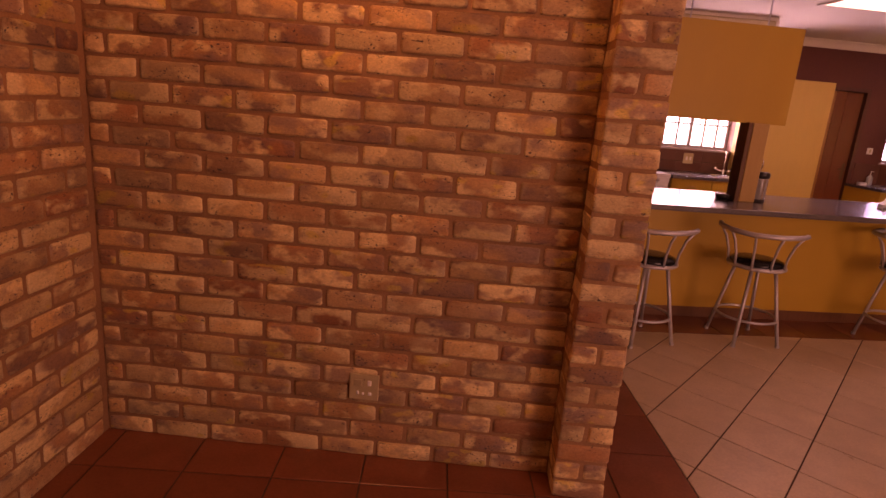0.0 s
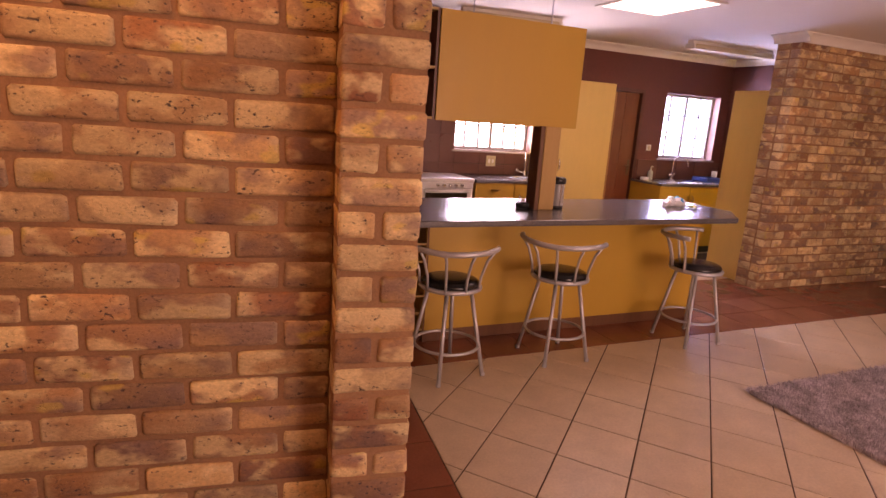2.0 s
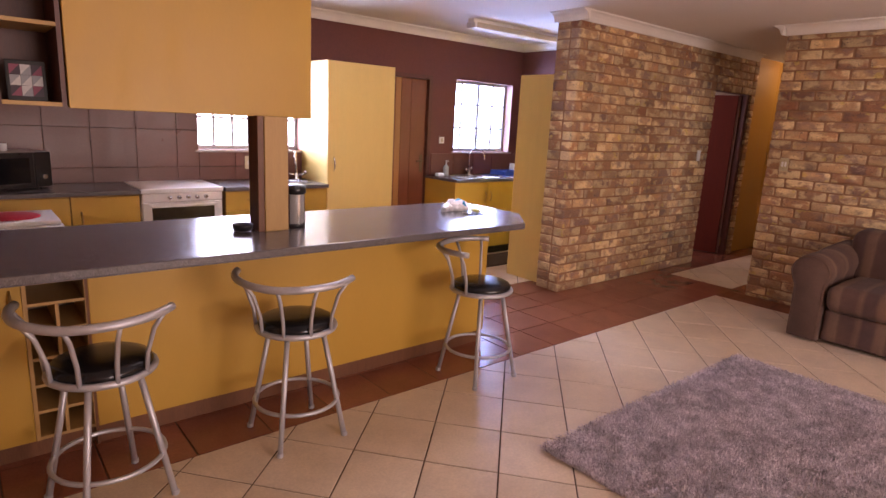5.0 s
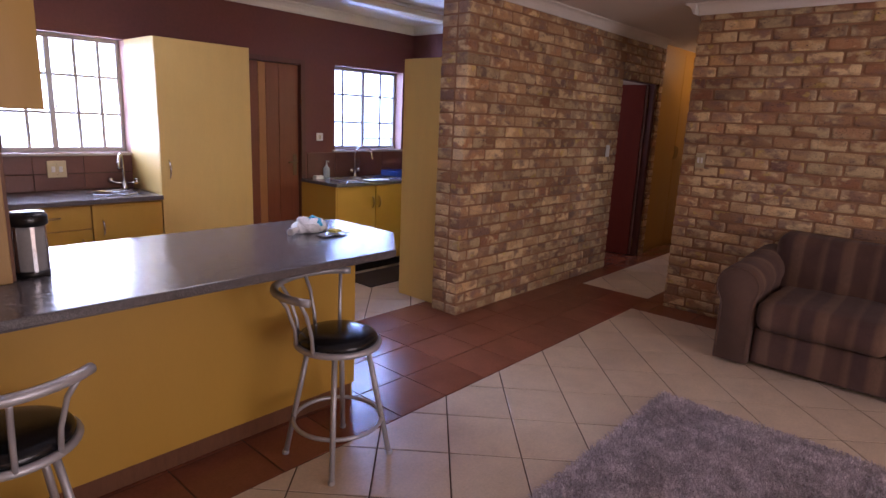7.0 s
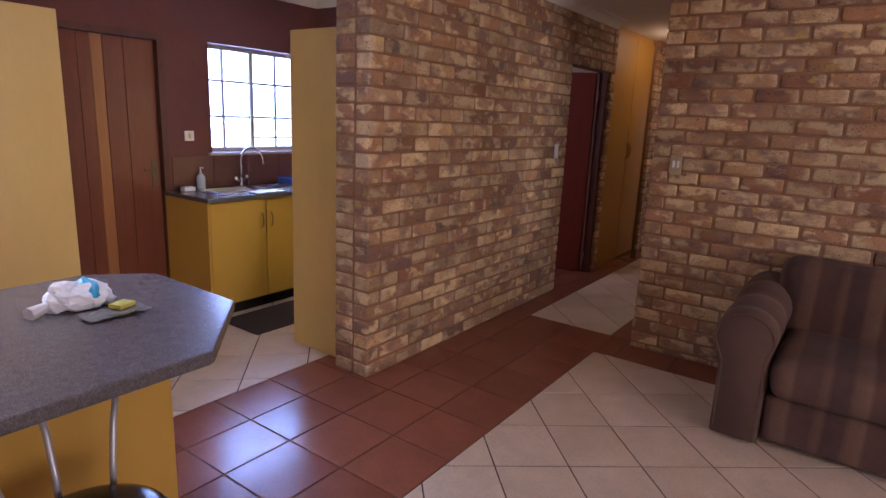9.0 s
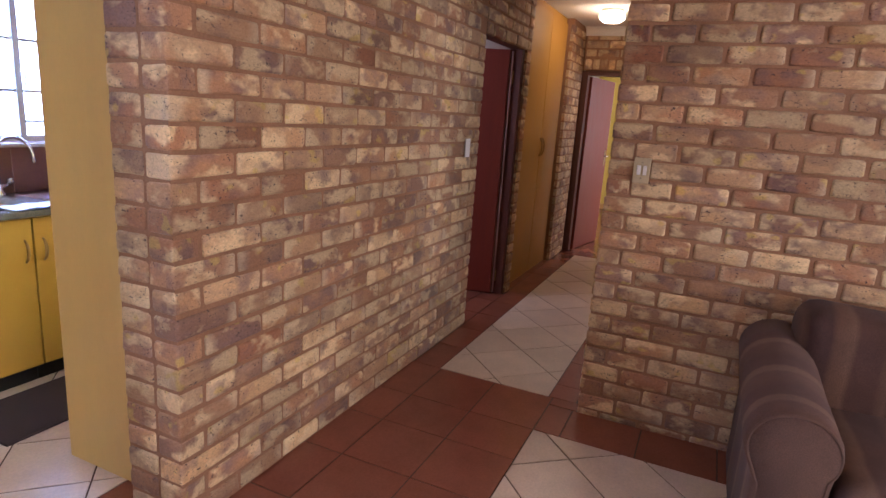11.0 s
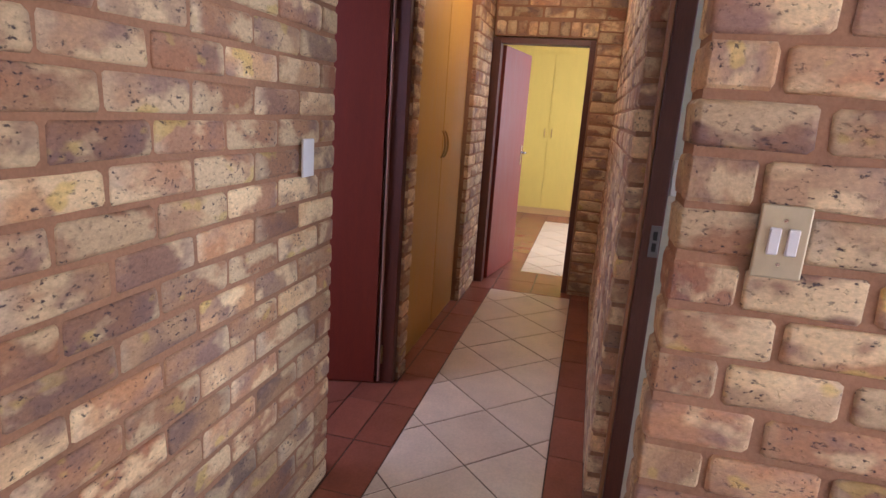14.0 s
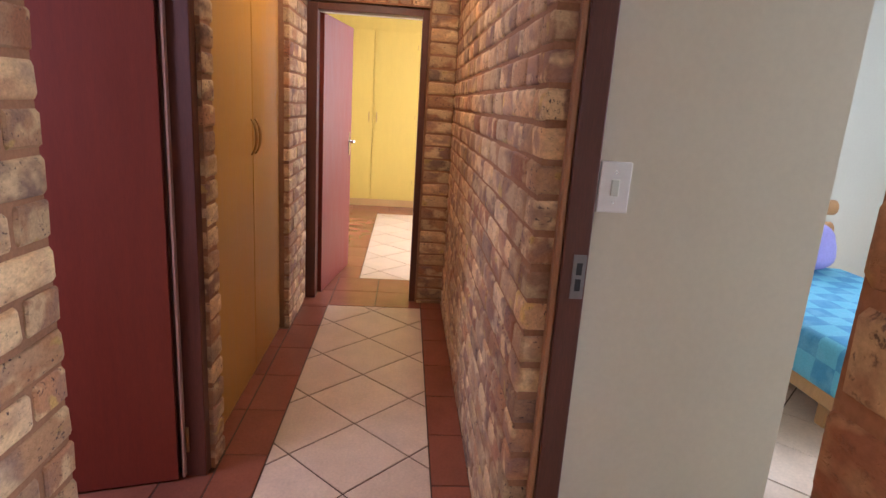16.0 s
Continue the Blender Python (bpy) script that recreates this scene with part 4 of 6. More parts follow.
pic = thing("small_picture", (1.455, UP_Y + 0.13, UP0 + 0.016), "small picture of purple and grey triangles in a black frame", "picture")
part("picture_frame", bx(0, 0.135, 0.0, 0.012, 0.0, 0.16, 0.002, m=pose(0, 0, 0, -8)), BLACK, pic)
TRI = [simple("purple_print", (0.05, 0.03, 0.045), 0.5), simple("grey_print", (0.30, 0.31, 0.33), 0.5), simple("plum_print", (0.26, 0.06, 0.10), 0.5), simple("pale_print", (0.58, 0.56, 0.55), 0.5)]
for r in range(3):
    for c in range(3):
        for h in range(2):
            bm = bmesh.new()
            x, z, s = 0.012 + c * 0.037, 0.018 + r * 0.042, 0.0
            tri = [(x, z), (x + 0.036, z), (x + 0.036, z + 0.041)] if h else [(x, z), (x + 0.036, z + 0.041), (x, z + 0.041)]
            bm.faces.new([bm.verts.new((a, -0.0015, b)) for a, b in tri])
            bmesh.ops.transform(bm, matrix=pose(0, 0, 0, -8), verts=bm.verts[:])
            part("print_facet", bm, TRI[(r * 5 + c * 3 + h * 2 + r * c) % 4], pic)

# ---------------------------------------------------------------- bar stools
def bar_stool(x, y, legs_turn, seat_turn):
    """A swivel stool: the legs and the seat with its back are turned by themselves."""
    st = thing("bar_stool", (x, y, 0), "silver tube bar stool with a round black vinyl seat", "bar stool", group="bar stools")
    SEAT, R = 0.55, 0.178
    # padded seat in its ring
    prof = [(0.001, SEAT + 0.002), (R - 0.014, SEAT + 0.002), (R - 0.006, SEAT + 0.012), (R - 0.004, SEAT + 0.024), (R - 0.012, SEAT + 0.038), (R - 0.035, SEAT + 0.048), (R * 0.5, SEAT + 0.054), (0.001, SEAT + 0.055)]
    part("seat", lathe(bmesh.new(), prof, sides=36), VINYL, st, "round padded black vinyl seat", True)
    part("seat_ring", tube(bmesh.new(), arc(0, 0, R, 0, 360, 36, SEAT)[:-1], 0.0135, 10, closed=True), SILVER, st, "", True)
    part("swivel_plate", lathe(bmesh.new(), [(0.06, SEAT - 0.035), (0.10, SEAT - 0.03), (0.10, SEAT - 0.012), (0.15, SEAT - 0.004), (0.15, SEAT + 0.001)], sides=20), SILVER, st)
    for a in (45, 135, 225, 315):
        c, s = math.cos(radians(a + legs_turn)), math.sin(radians(a + legs_turn))
        lg = part("leg", tube(bmesh.new(), [(0.125 * c, 0.125 * s, SEAT - 0.012), (0.178 * c, 0.178 * s, 0.28), (0.234 * c, 0.234 * s, 0.008)], 0.0125, 10), SILVER, st, "", True)
        part("foot_cap", lathe(bmesh.new(), [(0.012, 0.0), (0.0155, 0.003), (0.0155, 0.018), (0.012, 0.02)], (0.235 * c, 0.235 * s, 0), 10), SILVER, lg)
    part("foot_ring", tube(bmesh.new(), arc(0, 0, 0.196, 0, 360, 36, 0.185)[:-1], 0.0095, 8, closed=True), SILVER, st, "", True)
    # bent rail on splayed rods
    rail = []
    for a in range(186, 355, 8):
        rail.append((*arc(0, 0, 0.268, a + seat_turn, a + seat_turn, 1)[0][:2], SEAT + 0.243 + 0.010 * abs(math.cos(radians(a)))))
    part("back_rail", tube(bmesh.new(), rail, 0.0165, 10), SILVER, st, "", True)
    for a in (196, 233, 270, 307, 344):
        c, s = math.cos(radians(a + seat_turn)), math.sin(radians(a + seat_turn))
        part("back_rod", tube(bmesh.new(), [(0.183 * c, 0.183 * s, SEAT + 0.004), (0.190 * c, 0.190 * s, SEAT + 0.08), (0.222 * c, 0.222 * s, SEAT + 0.18), (0.264 * c, 0.264 * s, SEAT + 0.243)], 0.0085, 8), SILVER, st, "", True)
    return st


bar_stool(1.62, 3.625, 13.5, -32)
bar_stool(2.43, 3.676, 1, -43)
bar_stool(3.63, 3.685, 1, -146)

# ---------------------------------------------------------------- small things on the bar
def photo_frame(x, y, w, h, rz, lean, label):
    f = thing("photo_frame", (x, y, BAR_Z), label, "photo frame", rz, group="photo frames")
    m = pose(0, 0, 0.004, lean)
    part("frame_border", bx(-w / 2, w / 2, 0, 0.014, 0, h, 0.003, m=m), BLACK, f)
    part("mount", bx(-w / 2 + 0.012, w / 2 - 0.012, -0.002, 0.004, 0.012, h - 0.012, m=m), PAPER, f)
    for k in range(3):
        part("photo", bx(-w / 2 + 0.022, w / 2 - 0.022, -0.0035, 0.0, 0.02 + k * (h - 0.03) / 3, 0.012 + (k + 1) * (h - 0.03) / 3, m=m), CARTON if k % 2 else PLASTIC, f)
    part("strut", bx(-0.015, 0.015, 0.02, 0.026, 0.0, h * 0.7, m=pose(0, 0.055, 0.0, lean * -0.55)), BLACK, f)


photo_frame(1.03, 4.22, 0.22, 0.28, 62, -14, "large leaning photo frame with a pale mount")
photo_frame(1.10, 3.90, 0.15, 0.205, 38, -22, "silver-mounted photo frame with a black edge")
photo_frame(1.18, 4.05, 0.13, 0.185, 38, -22, "small photo frame with three pale pictures")
photo_frame(1.24, 4.20, 0.125, 0.18, 38, -20, "small photo frame with three pale pictures")
photo_frame(1.32, 4.36, 0.125, 0.18, 38, -20, "small photo frame with three pale pictures")

jar = thing("coffee_canister", (2.635, 4.12, BAR_Z), "glass canister with a black lid and steel base beside the post", "canister")
part("jar_body", lathe(bmesh.new(), [(0.048, 0.02), (0.05, 0.025), (0.05, 0.165), (0.047, 0.175)], sides=24), simple("smoked_glass", (0.34, 0.33, 0.32), 0.16), jar, "clear glass body with coffee dregs", True)
for a in range(0, 360, 60):
    part("frame_strip", bx(-0.006, 0.006, 0.0505, 0.053, 0.018, 0.178, m=pose(0, 0, 0, 0, 0, a)), CHROME, jar, "steel frame strip")
part("lid", lathe(bmesh.new(), [(0.054, 0.176), (0.060, 0.18), (0.060, 0.210), (0.05, 0.222)], sides=24), BLACK, jar, "black plastic lid", True)
part("base", lathe(bmesh.new(), [(0.05, 0.0), (0.054, 0.003), (0.054, 0.018), (0.05, 0.0195)], sides=24), BLACK, jar, "", True)
ash = thing("black_dish", (2.345, 4.10, BAR_Z), "small round black dish beside the post", "dish")
part("bowl", lathe(bmesh.new(), [(0.03, 0.0), (0.045, 0.006), (0.05, 0.03), (0.048, 0.038), (0.04, 0.034), (0.02, 0.02)], sides=20), BLACK, ash, "", True)


def crumple(bm, amount, scale, seed):
    for v in bm.verts:
        n = noise.noise_vector(v.co * scale + Vector((seed, 0, 0)))
        v.co += Vector(n) * amount


bag = thing("plastic_bag", (3.86, 4.22, BAR_Z), "crumpled white plastic bag with a blue band on the bar", "plastic bag")
bm = bmesh.new()
bmesh.ops.create_icosphere(bm, subdivisions=4, radius=1.0)
for v in bm.verts:
    v.co = Vector((v.co.x * 0.095, v.co.y * 0.07, max(v.co.z, -0.55) * 0.045 + 0.026))
crumple(bm, 0.022, 26, 3.1)
crumple(bm, 0.007, 80, 9.1)
for v in bm.verts:
    v.co.z = max(v.co.z, 0.001)
part("film", bm, BAG_WHITE, bag)
bm = bmesh.new()
bmesh.ops.create_icosphere(bm, subdivisions=3, radius=1.0)
for v in bm.verts:
    v.co = Vector((v.co.x * 0.024 + 0.03, v.co.y * 0.073, max(v.co.z, -0.5) * 0.05 + 0.028))
crumple(bm, 0.012, 40, 5.2)
for v in bm.verts:
    v.co.z = max(v.co.z, 0.001)
part("blue_band", bm, BAG_BLUE, bag, "blue printed band")
bm = bmesh.new()
bmesh.ops.create_cone(bm, cap_ends=True, segments=10, radius1=0.022, radius2=0.008, depth=0.07, matrix=pose(-0.10, -0.02, 0.022, 0, 78, 10))
crumple(bm, 0.008, 60, 2.0)
part("knot", bm, BAG_WHITE, bag)
pkt = thing("flat_packet", (3.90, 4.08, BAR_Z), "flat clear plastic packet lying on the bar", "packet")
bm = bmesh.new()
bmesh.ops.create_grid(bm, x_segments=10, y_segments=6, size=0.5, matrix=Matrix.Diagonal((0.17, 0.09, 1, 1)))
for v in bm.verts:
    v.co.z = 0.004 + 0.004 * (1 + noise.noise(v.co * 30))
part("sleeve", bm, simple("glossy_clear_film", (0.17, 0.18, 0.19), 0.12), pkt)
note = thing("sticky_note_pad", (3.93, 4.10, BAR_Z + 0.011), "small yellow note pad lying on a packet", "note pad", 20)
part("pad", bx(-0.028, 0.028, -0.022, 0.022, 0.0, 0.012, 0.001), PAD_YELLOW, note)

# ---------------------------------------------------------------- windows
def window(name, x0, x1, z0, z1, bars_x, bars_z, mullion):
    w = structure(name, bx(x0 - 0.03, x1 + 0.03, KIT_N - 0.02, KIT_N + 0.10, z0 - 0.022, z0 - 0.002, 0.003), simple(name + "_sill_tile", (0.40, 0.33, 0.28), 0.35), "steel cottage-pane window with a tiled sill", "window")
    y = KIT_N + 0.12
    bm2 = bmesh.new()
    for a, b, c, e in ((x0, x1, z0, z0 + 0.03), (x0, x1, z1 - 0.03, z1), (x0, x0 + 0.03, z0 + 0.03, z1 - 0.03), (x1 - 0.03, x1, z0 + 0.03, z1 - 0.03)):
        box(bm2, a, b, y, y + 0.03, c, e)
    part("window_frame", bm2, STEEL_FRAME, w)
    part("mullion", bx(mullion - 0.018, mullion + 0.018, y - 0.004, y + 0.03, z0 + 0.03, z1 - 0.03, 0.003), STEEL_FRAME, w)
    for x in bars_x:
        part("glazing_bar", bx(x - 0.010, x + 0.010, y + 0.004, y + 0.024, z0 + 0.03, z1 - 0.03), STEEL_FRAME, w)
    for z in bars_z:
        part("glazing_bar", bx(x0 + 0.03, x1 - 0.03, y + 0.005, y + 0.023, z - 0.009, z + 0.009), STEEL_FRAME, w)
    xs = sorted([x0 + 0.03, *bars_x, mullion, x1 - 0.03])
    zs = sorted([z0 + 0.03, *bars_z, z1 - 0.03])
    for a, b in zip(xs, xs[1:]):
        for c, e in zip(zs, zs[1:]):
            p = part("pane", bx(a + 0.006, b - 0.006, y + 0.013, y + 0.016, c + 0.006, e - 0.006), GLASS, w)
            p.visible_shadow = False
    part("stay", tube(bmesh.new(), [(mullion + 0.02, y - 0.012, z0 + 0.3), (mullion + 0.02, y - 0.03, z0 + 0.33), (mullion + 0.02, y - 0.03, z0 + 0.42)], 0.005, 6), STEEL_FRAME, w)
    # right-hand reveal only: the sunlit look is put into its paler brick colour
    part("reveal", bx(x1 - 0.004, x1 - 0.0005, KIT_N + 0.002, y, z0, z1), simple(name + "_reveal", (0.45, 0.24, 0.18), 0.7), w, "brick reveal coloured as if sunlit")
    return w


window("window_1", W1[0], W1[1], W1[2], W1[3], (3.10, 3.27, 3.60, 3.76), (1.45, 1.72), 3.43)
window("window_2", W2[0], W2[1], W2[2], W2[3], (6.06, 6.58), (1.45, 1.73), 6.33)
part("glazing_bar", bx(6.348, 6.77, KIT_N + 0.125, KIT_N + 0.143, 1.275, 1.289), STEEL_FRAME, bpy.data.objects["window_2"])
# added glowing panel that stands in for the bright distance beyond the panes
structure("backdrop_north", bx(-20, 40, 56, 56.2, -2, 26), BACK_GLOW, "glowing panel standing for the bright outdoors", "backdrop")

# ---------------------------------------------------------------- back door
DOOR_METAL = simple("dull_bronze", (0.16, 0.10, 0.06), 0.45, metal=0.7, var=0.15)
door = structure("door_1", bx(DR[0], DR[0] + 0.045, KIT_N - 0.01, KIT_N + 0.10, 0, DR[3]), FRAME_WOOD, "closed stained timber back door with one pale stave", "door")
part("jamb", bx(DR[1] - 0.045, DR[1], KIT_N - 0.01, KIT_N + 0.10, 0, DR[3]), FRAME_WOOD, door)
part("head", bx(DR[0] + 0.045, DR[1] - 0.045, KIT_N - 0.01, KIT_N + 0.10, DR[3] - 0.045, DR[3]), FRAME_WOOD, door)
lf = part("door_leaf", bx(DR[0] + 0.047, DR[1] - 0.047, KIT_N + 0.05, KIT_N + 0.09, 0.006, DR[3] - 0.047), KIAAT, door)
xs = [4.667, 4.80, 4.945, 5.03, 5.105, 5.24, 5.453]
for k, (a, b) in enumerate(zip(xs, xs[1:])):
    part("stave", bx(a + 0.001, b - 0.001, KIT_N + 0.036, KIT_N + 0.0495, 0.008, DR[3] - 0.05, 0.002), KIAAT_LIGHT if k == 3 else KIAAT, lf, "pale sapwood stave" if k == 3 else "")
part("lock_plate", bx(5.385, 5.425, KIT_N + 0.031, KIT_N + 0.0355, 0.93, 1.13, 0.002), DOOR_METAL, door)
part("lever", tube(bmesh.new(), [(5.405, KIT_N + 0.033, 1.06), (5.405, KIT_N - 0.005, 1.06), (5.40, KIT_N - 0.012, 1.06), (5.31, KIT_N - 0.012, 1.058)], 0.008, 8), DOOR_METAL, door)

# ---------------------------------------------------------------- kitchen along the north wall
CT = 0.90
# maroon wall tiles behind the counters
def splash_tiles():
    y = KIT_N
    part("grout_bed", bx(1.20, 2.92, y - 0.0035, y - 0.0005, 0.90, 1.50), GROUT, wall_north)
    part("grout_bed", bx(2.921, 3.895, y - 0.0035, y - 0.0005, 0.90, 1.146), GROUT, wall_north)
    zs = [0.90, 1.02, 1.335, 1.50]
    xs = [1.20, 1.48, 1.79, 2.10, 2.425, 2.74, 2.92]
    for a, b in zip(xs, xs[1:]):
        for c, e in zip(zs, zs[1:]):
            part("wall_tile", bx(a + 0.0018, b - 0.0018, y - 0.010, y - 0.004, c + 0.0018, e - 0.0018, 0.0012), SPLASH, wall_north)
    xs = [2.92, 3.24, 3.56, 3.895]
    for a, b in zip(xs, xs[1:]):
        part("wall_tile", bx(a + 0.0018, b - 0.0018, y - 0.010, y - 0.004, 0.903, 1.017, 0.0015), SPLASH, wall_north)
        part("wall_tile", bx(a + 0.0018, b - 0.0018, y - 0.010, y - 0.004, 1.023, 1.145, 0.0015), SPLASH, wall_north)
    xs = [5.52, 5.86, 6.18, 6.50, 6.945]
    for a, b in zip(xs, xs[1:]):
        part("wall_tile", bx(a + 0.0018, b - 0.0018, y - 0.010, y - 0.001, 0.903, 1.145, 0.0015), SPLASH, wall_north)


def base_unit(x0, x1, label, doors=(), drawers=(), y0=6.07, group="base units", handle=BRASS):
    u = thing("base_cabinet", (x0, y0, 0), label, "cabinet", group=group)
    w, dp = x1 - x0, KIT_N - y0 - 0.012
    part("body", bx(0, w, 0.02, dp, 0.10, CT - 0.032), YELLOW_EDGE, u)
    part("plinth", bx(0, w, 0.07, dp, 0, 0.10), BLACK, u, "dark plinth")
    for a, b, h in doors:
        dd = leaf(u, a, b, 0.019, 0.10, CT - 0.04 if not drawers else CT - 0.20, YELLOW)
        bow_handle(dd, (h, 0.0, 0.70 if not drawers else 0.58), 0.11, handle)
    for a, b in drawers:
        dd = leaf(u, a, b, 0.019, CT - 0.197, CT - 0.04, YELLOW, name="drawer")
        bow_handle(dd, ((a + b) / 2, 0.0, CT - 0.11), 0.10, handle, "x")
    return u


base_unit(1.30, 1.86, "yellow laminate base cabinet with one door", [(0, 0.56, 0.05)])
base_unit(1.865, 2.31, "yellow laminate base cabinet with one door", [(0, 0.445, 0.06)])
base_unit(2.955, 3.42, "yellow laminate base cabinet with a drawer", [(0, 0.465, 0.40)], [(0, 0.465)])
base_unit(3.425, 3.885, "yellow laminate sink cabinet with one door", [(0, 0.46, 0.06)], handle=CHROME)
tagged(part("worktop_left", prism(bmesh.new(), [(1.21, 6.04), (2.315, 6.04), (2.315, KIT_N - 0.012), (1.21, KIT_N - 0.012)], CT - 0.03, CT, 0.004), COUNTER), "dark grey laminate worktop beside the stove", "worktop")
bm = bmesh.new()
SX0, SX1, SY0, SY1 = 3.50, 3.82, 6.20, 6.50
for x0, x1, y0, y1 in ((2.945, SX0, 6.04, KIT_N - 0.012), (SX1, 3.888, 6.04, KIT_N - 0.012), (SX0, SX1, 6.04, SY0), (SX0, SX1, SY1, KIT_N - 0.012)):
    box(bm, x0, x1, y0, y1, CT - 0.03, CT)
tagged(part("worktop_right", bm, COUNTER), "dark grey laminate worktop round a small sink", "worktop")


def sink_bowl(name, cx, cy, r, label):
    s = thing(name, (cx, cy, CT), label, "sink")
    part("bowl", lathe(bmesh.new(), [(r + 0.025, 0.0005), (r + 0.022, 0.005), (r, 0.003), (r - 0.012, -0.02), (r - 0.02, -0.10), (r - 0.05, -0.12), (0.02, -0.125)], sides=28), STEEL, s, "", True)
    part("plug_hole", lathe(bmesh.new(), [(0.022, -0.1245), (0.022, -0.121), (0.012, -0.122)], sides=12), CHROME, s)
    return s


def swan_tap(x, y, label, h=0.26, reach=0.15, rz=0):
    tp = thing("kitchen_tap", (x, y, CT), label, "tap", rz)
    part("base", lathe(bmesh.new(), [(0.026, 0), (0.028, 0.008), (0.018, 0.02), (0.015, 0.06)], sides=16), CHROME, tp, "", True)
    pts = [(0, 0, 0.05), (0, 0, h * 0.65)] + [(0, -reach / 2 + reach / 2 * math.cos(radians(a)), h * 0.7 + reach * 0.55 * math.sin(radians(a))) for a in range(10, 171, 20)] + [(0, -reach, h * 0.62)]
    part("spout", tube(bmesh.new(), pts, 0.009, 10), CHROME, tp, "", True)
    for sx in (-1, 1):
        kn = part("tap_arm", tube(bmesh.new(), [(0, 0, 0.045), (sx * 0.05, 0, 0.045), (sx * 0.085, 0, 0.055)], 0.010, 8), CHROME, tp, "", True)
        part("tap_knob", lathe(bmesh.new(), [(0.012, 0.05), (0.02, 0.056), (0.02, 0.078), (0.012, 0.084)], (sx * 0.09, 0, 0), 12), CHROME, kn, "", True)
    return tp


sink_bowl("prep_sink", 3.66, 6.35, 0.15, "small round steel sink set in the worktop")
swan_tap(3.80, 6.53, "chrome swan-neck tap over the small sink", rz=-30)

stove = thing("stove", (2.325, 6.075, 0), "white free-standing stove with a dark oven door", "stove")
part("body", bx(0, 0.61, 0.03, 0.53, 0.08, 0.865, 0.006), ENAMEL, stove)
part("plinth", bx(0.01, 0.60, 0.06, 0.5, 0.0, 0.08), BLACK, stove)
part("cooktop", bx(-0.006, 0.616, 0.0, 0.535, 0.866, 0.905, 0.006, 2), ENAMEL, stove, "white enamel lid")
pn = part("control_panel", bx(0.004, 0.606, 0.004, 0.03, 0.80, 0.865, 0.004), ENAMEL, stove)
for k in range(5):
    bm = lathe(bmesh.new(), [(0.017, 0.0), (0.016, 0.012), (0.013, 0.024)], sides=16)
    bmesh.ops.transform(bm, matrix=pose(0.20 + k * 0.068, 0.004, 0.832, 90), verts=bm.verts[:])
    part("knob", bm, STEEL, pn, "grey control knob", True)
od = part("oven_door", bx(0.006, 0.604, 0.008, 0.03, 0.24, 0.795, 0.004), ENAMEL, stove)
part("oven_glass", bx(0.07, 0.54, 0.0055, 0.0085, 0.32, 0.755), DARK_GLASS, od, "black oven glass")
part("oven_handle", tube(bmesh.new(), [(0.06, 0.004, 0.775), (0.06, -0.03, 0.775), (0.30, -0.034, 0.775), (0.55, -0.03, 0.775), (0.55, 0.004, 0.775)], 0.009, 8), ENAMEL, od)
part("drawer", bx(0.006, 0.604, 0.010, 0.03, 0.09, 0.232, 0.003), ENAMEL, stove)

mw = thing("microwave", (1.385, 6.10, CT), "black and grey microwave oven on the worktop", "microwave", 28)
part("case", bx(0, 0.48, 0.03, 0.31, 0.012, 0.265, 0.008), simple("grey_case", (0.42, 0.40, 0.38), 0.4, metal=0.3), mw)
md = part("door", bx(0.004, 0.355, 0.012, 0.03, 0.016, 0.262, 0.004), BLACK, mw)
part("door_glass", bx(0.04, 0.32, 0.009, 0.0125, 0.05, 0.225), DARK_GLASS, md)
cp = part("control_panel", bx(0.36, 0.476, 0.014, 0.03, 0.016, 0.262, 0.004), BLACK, mw)
part("dial", lathe(bmesh.new(), [(0.02, 0), (0.018, 0.012)], (0, 0, 0), 14), STEEL, cp).matrix_local = pose(0.418, 0.014, 0.09, 90)
for x in (0.04, 0.44):
    part("foot", bx(x - 0.015, x + 0.015, 0.06, 0.09, 0.0, 0.012), BLACK, mw)
cup = thing("small_cup", (1.53, 6.36, CT + 0.265), "small pale cup on the microwave", "cup")
part("cup_body", lathe(bmesh.new(), [(0.016, 0), (0.02, 0.004), (0.024, 0.05), (0.022, 0.05), (0.017, 0.008)], sides=16), PLASTIC, cup, "", True)

wash = thing("top_loader", (1.20, 5.10, 0), "low white washing machine with a red lid top", "washing machine")
part("case", bx(0, 0.51, 0, 0.44, 0.02, 0.84, 0.012, 2), PLASTIC, wash)
part("lid", bx(0.015, 0.495, 0.015, 0.425, 0.841, 0.868, 0.008, 2), PLASTIC, wash)
part("red_lid_plate", lathe(bmesh.new(), [(0.14, 0.868), (0.15, 0.871), (0.14, 0.876), (0.05, 0.879)], (0.27, 0.21, 0), 28), RED_PLASTIC, wash, "round red lid", True)
for x in (0.06, 0.45):
    for y in (0.06, 0.38):
        part("foot", bx(x - 0.02, x + 0.02, y - 0.02, y + 0.02, 0, 0.02), BLACK, wash)


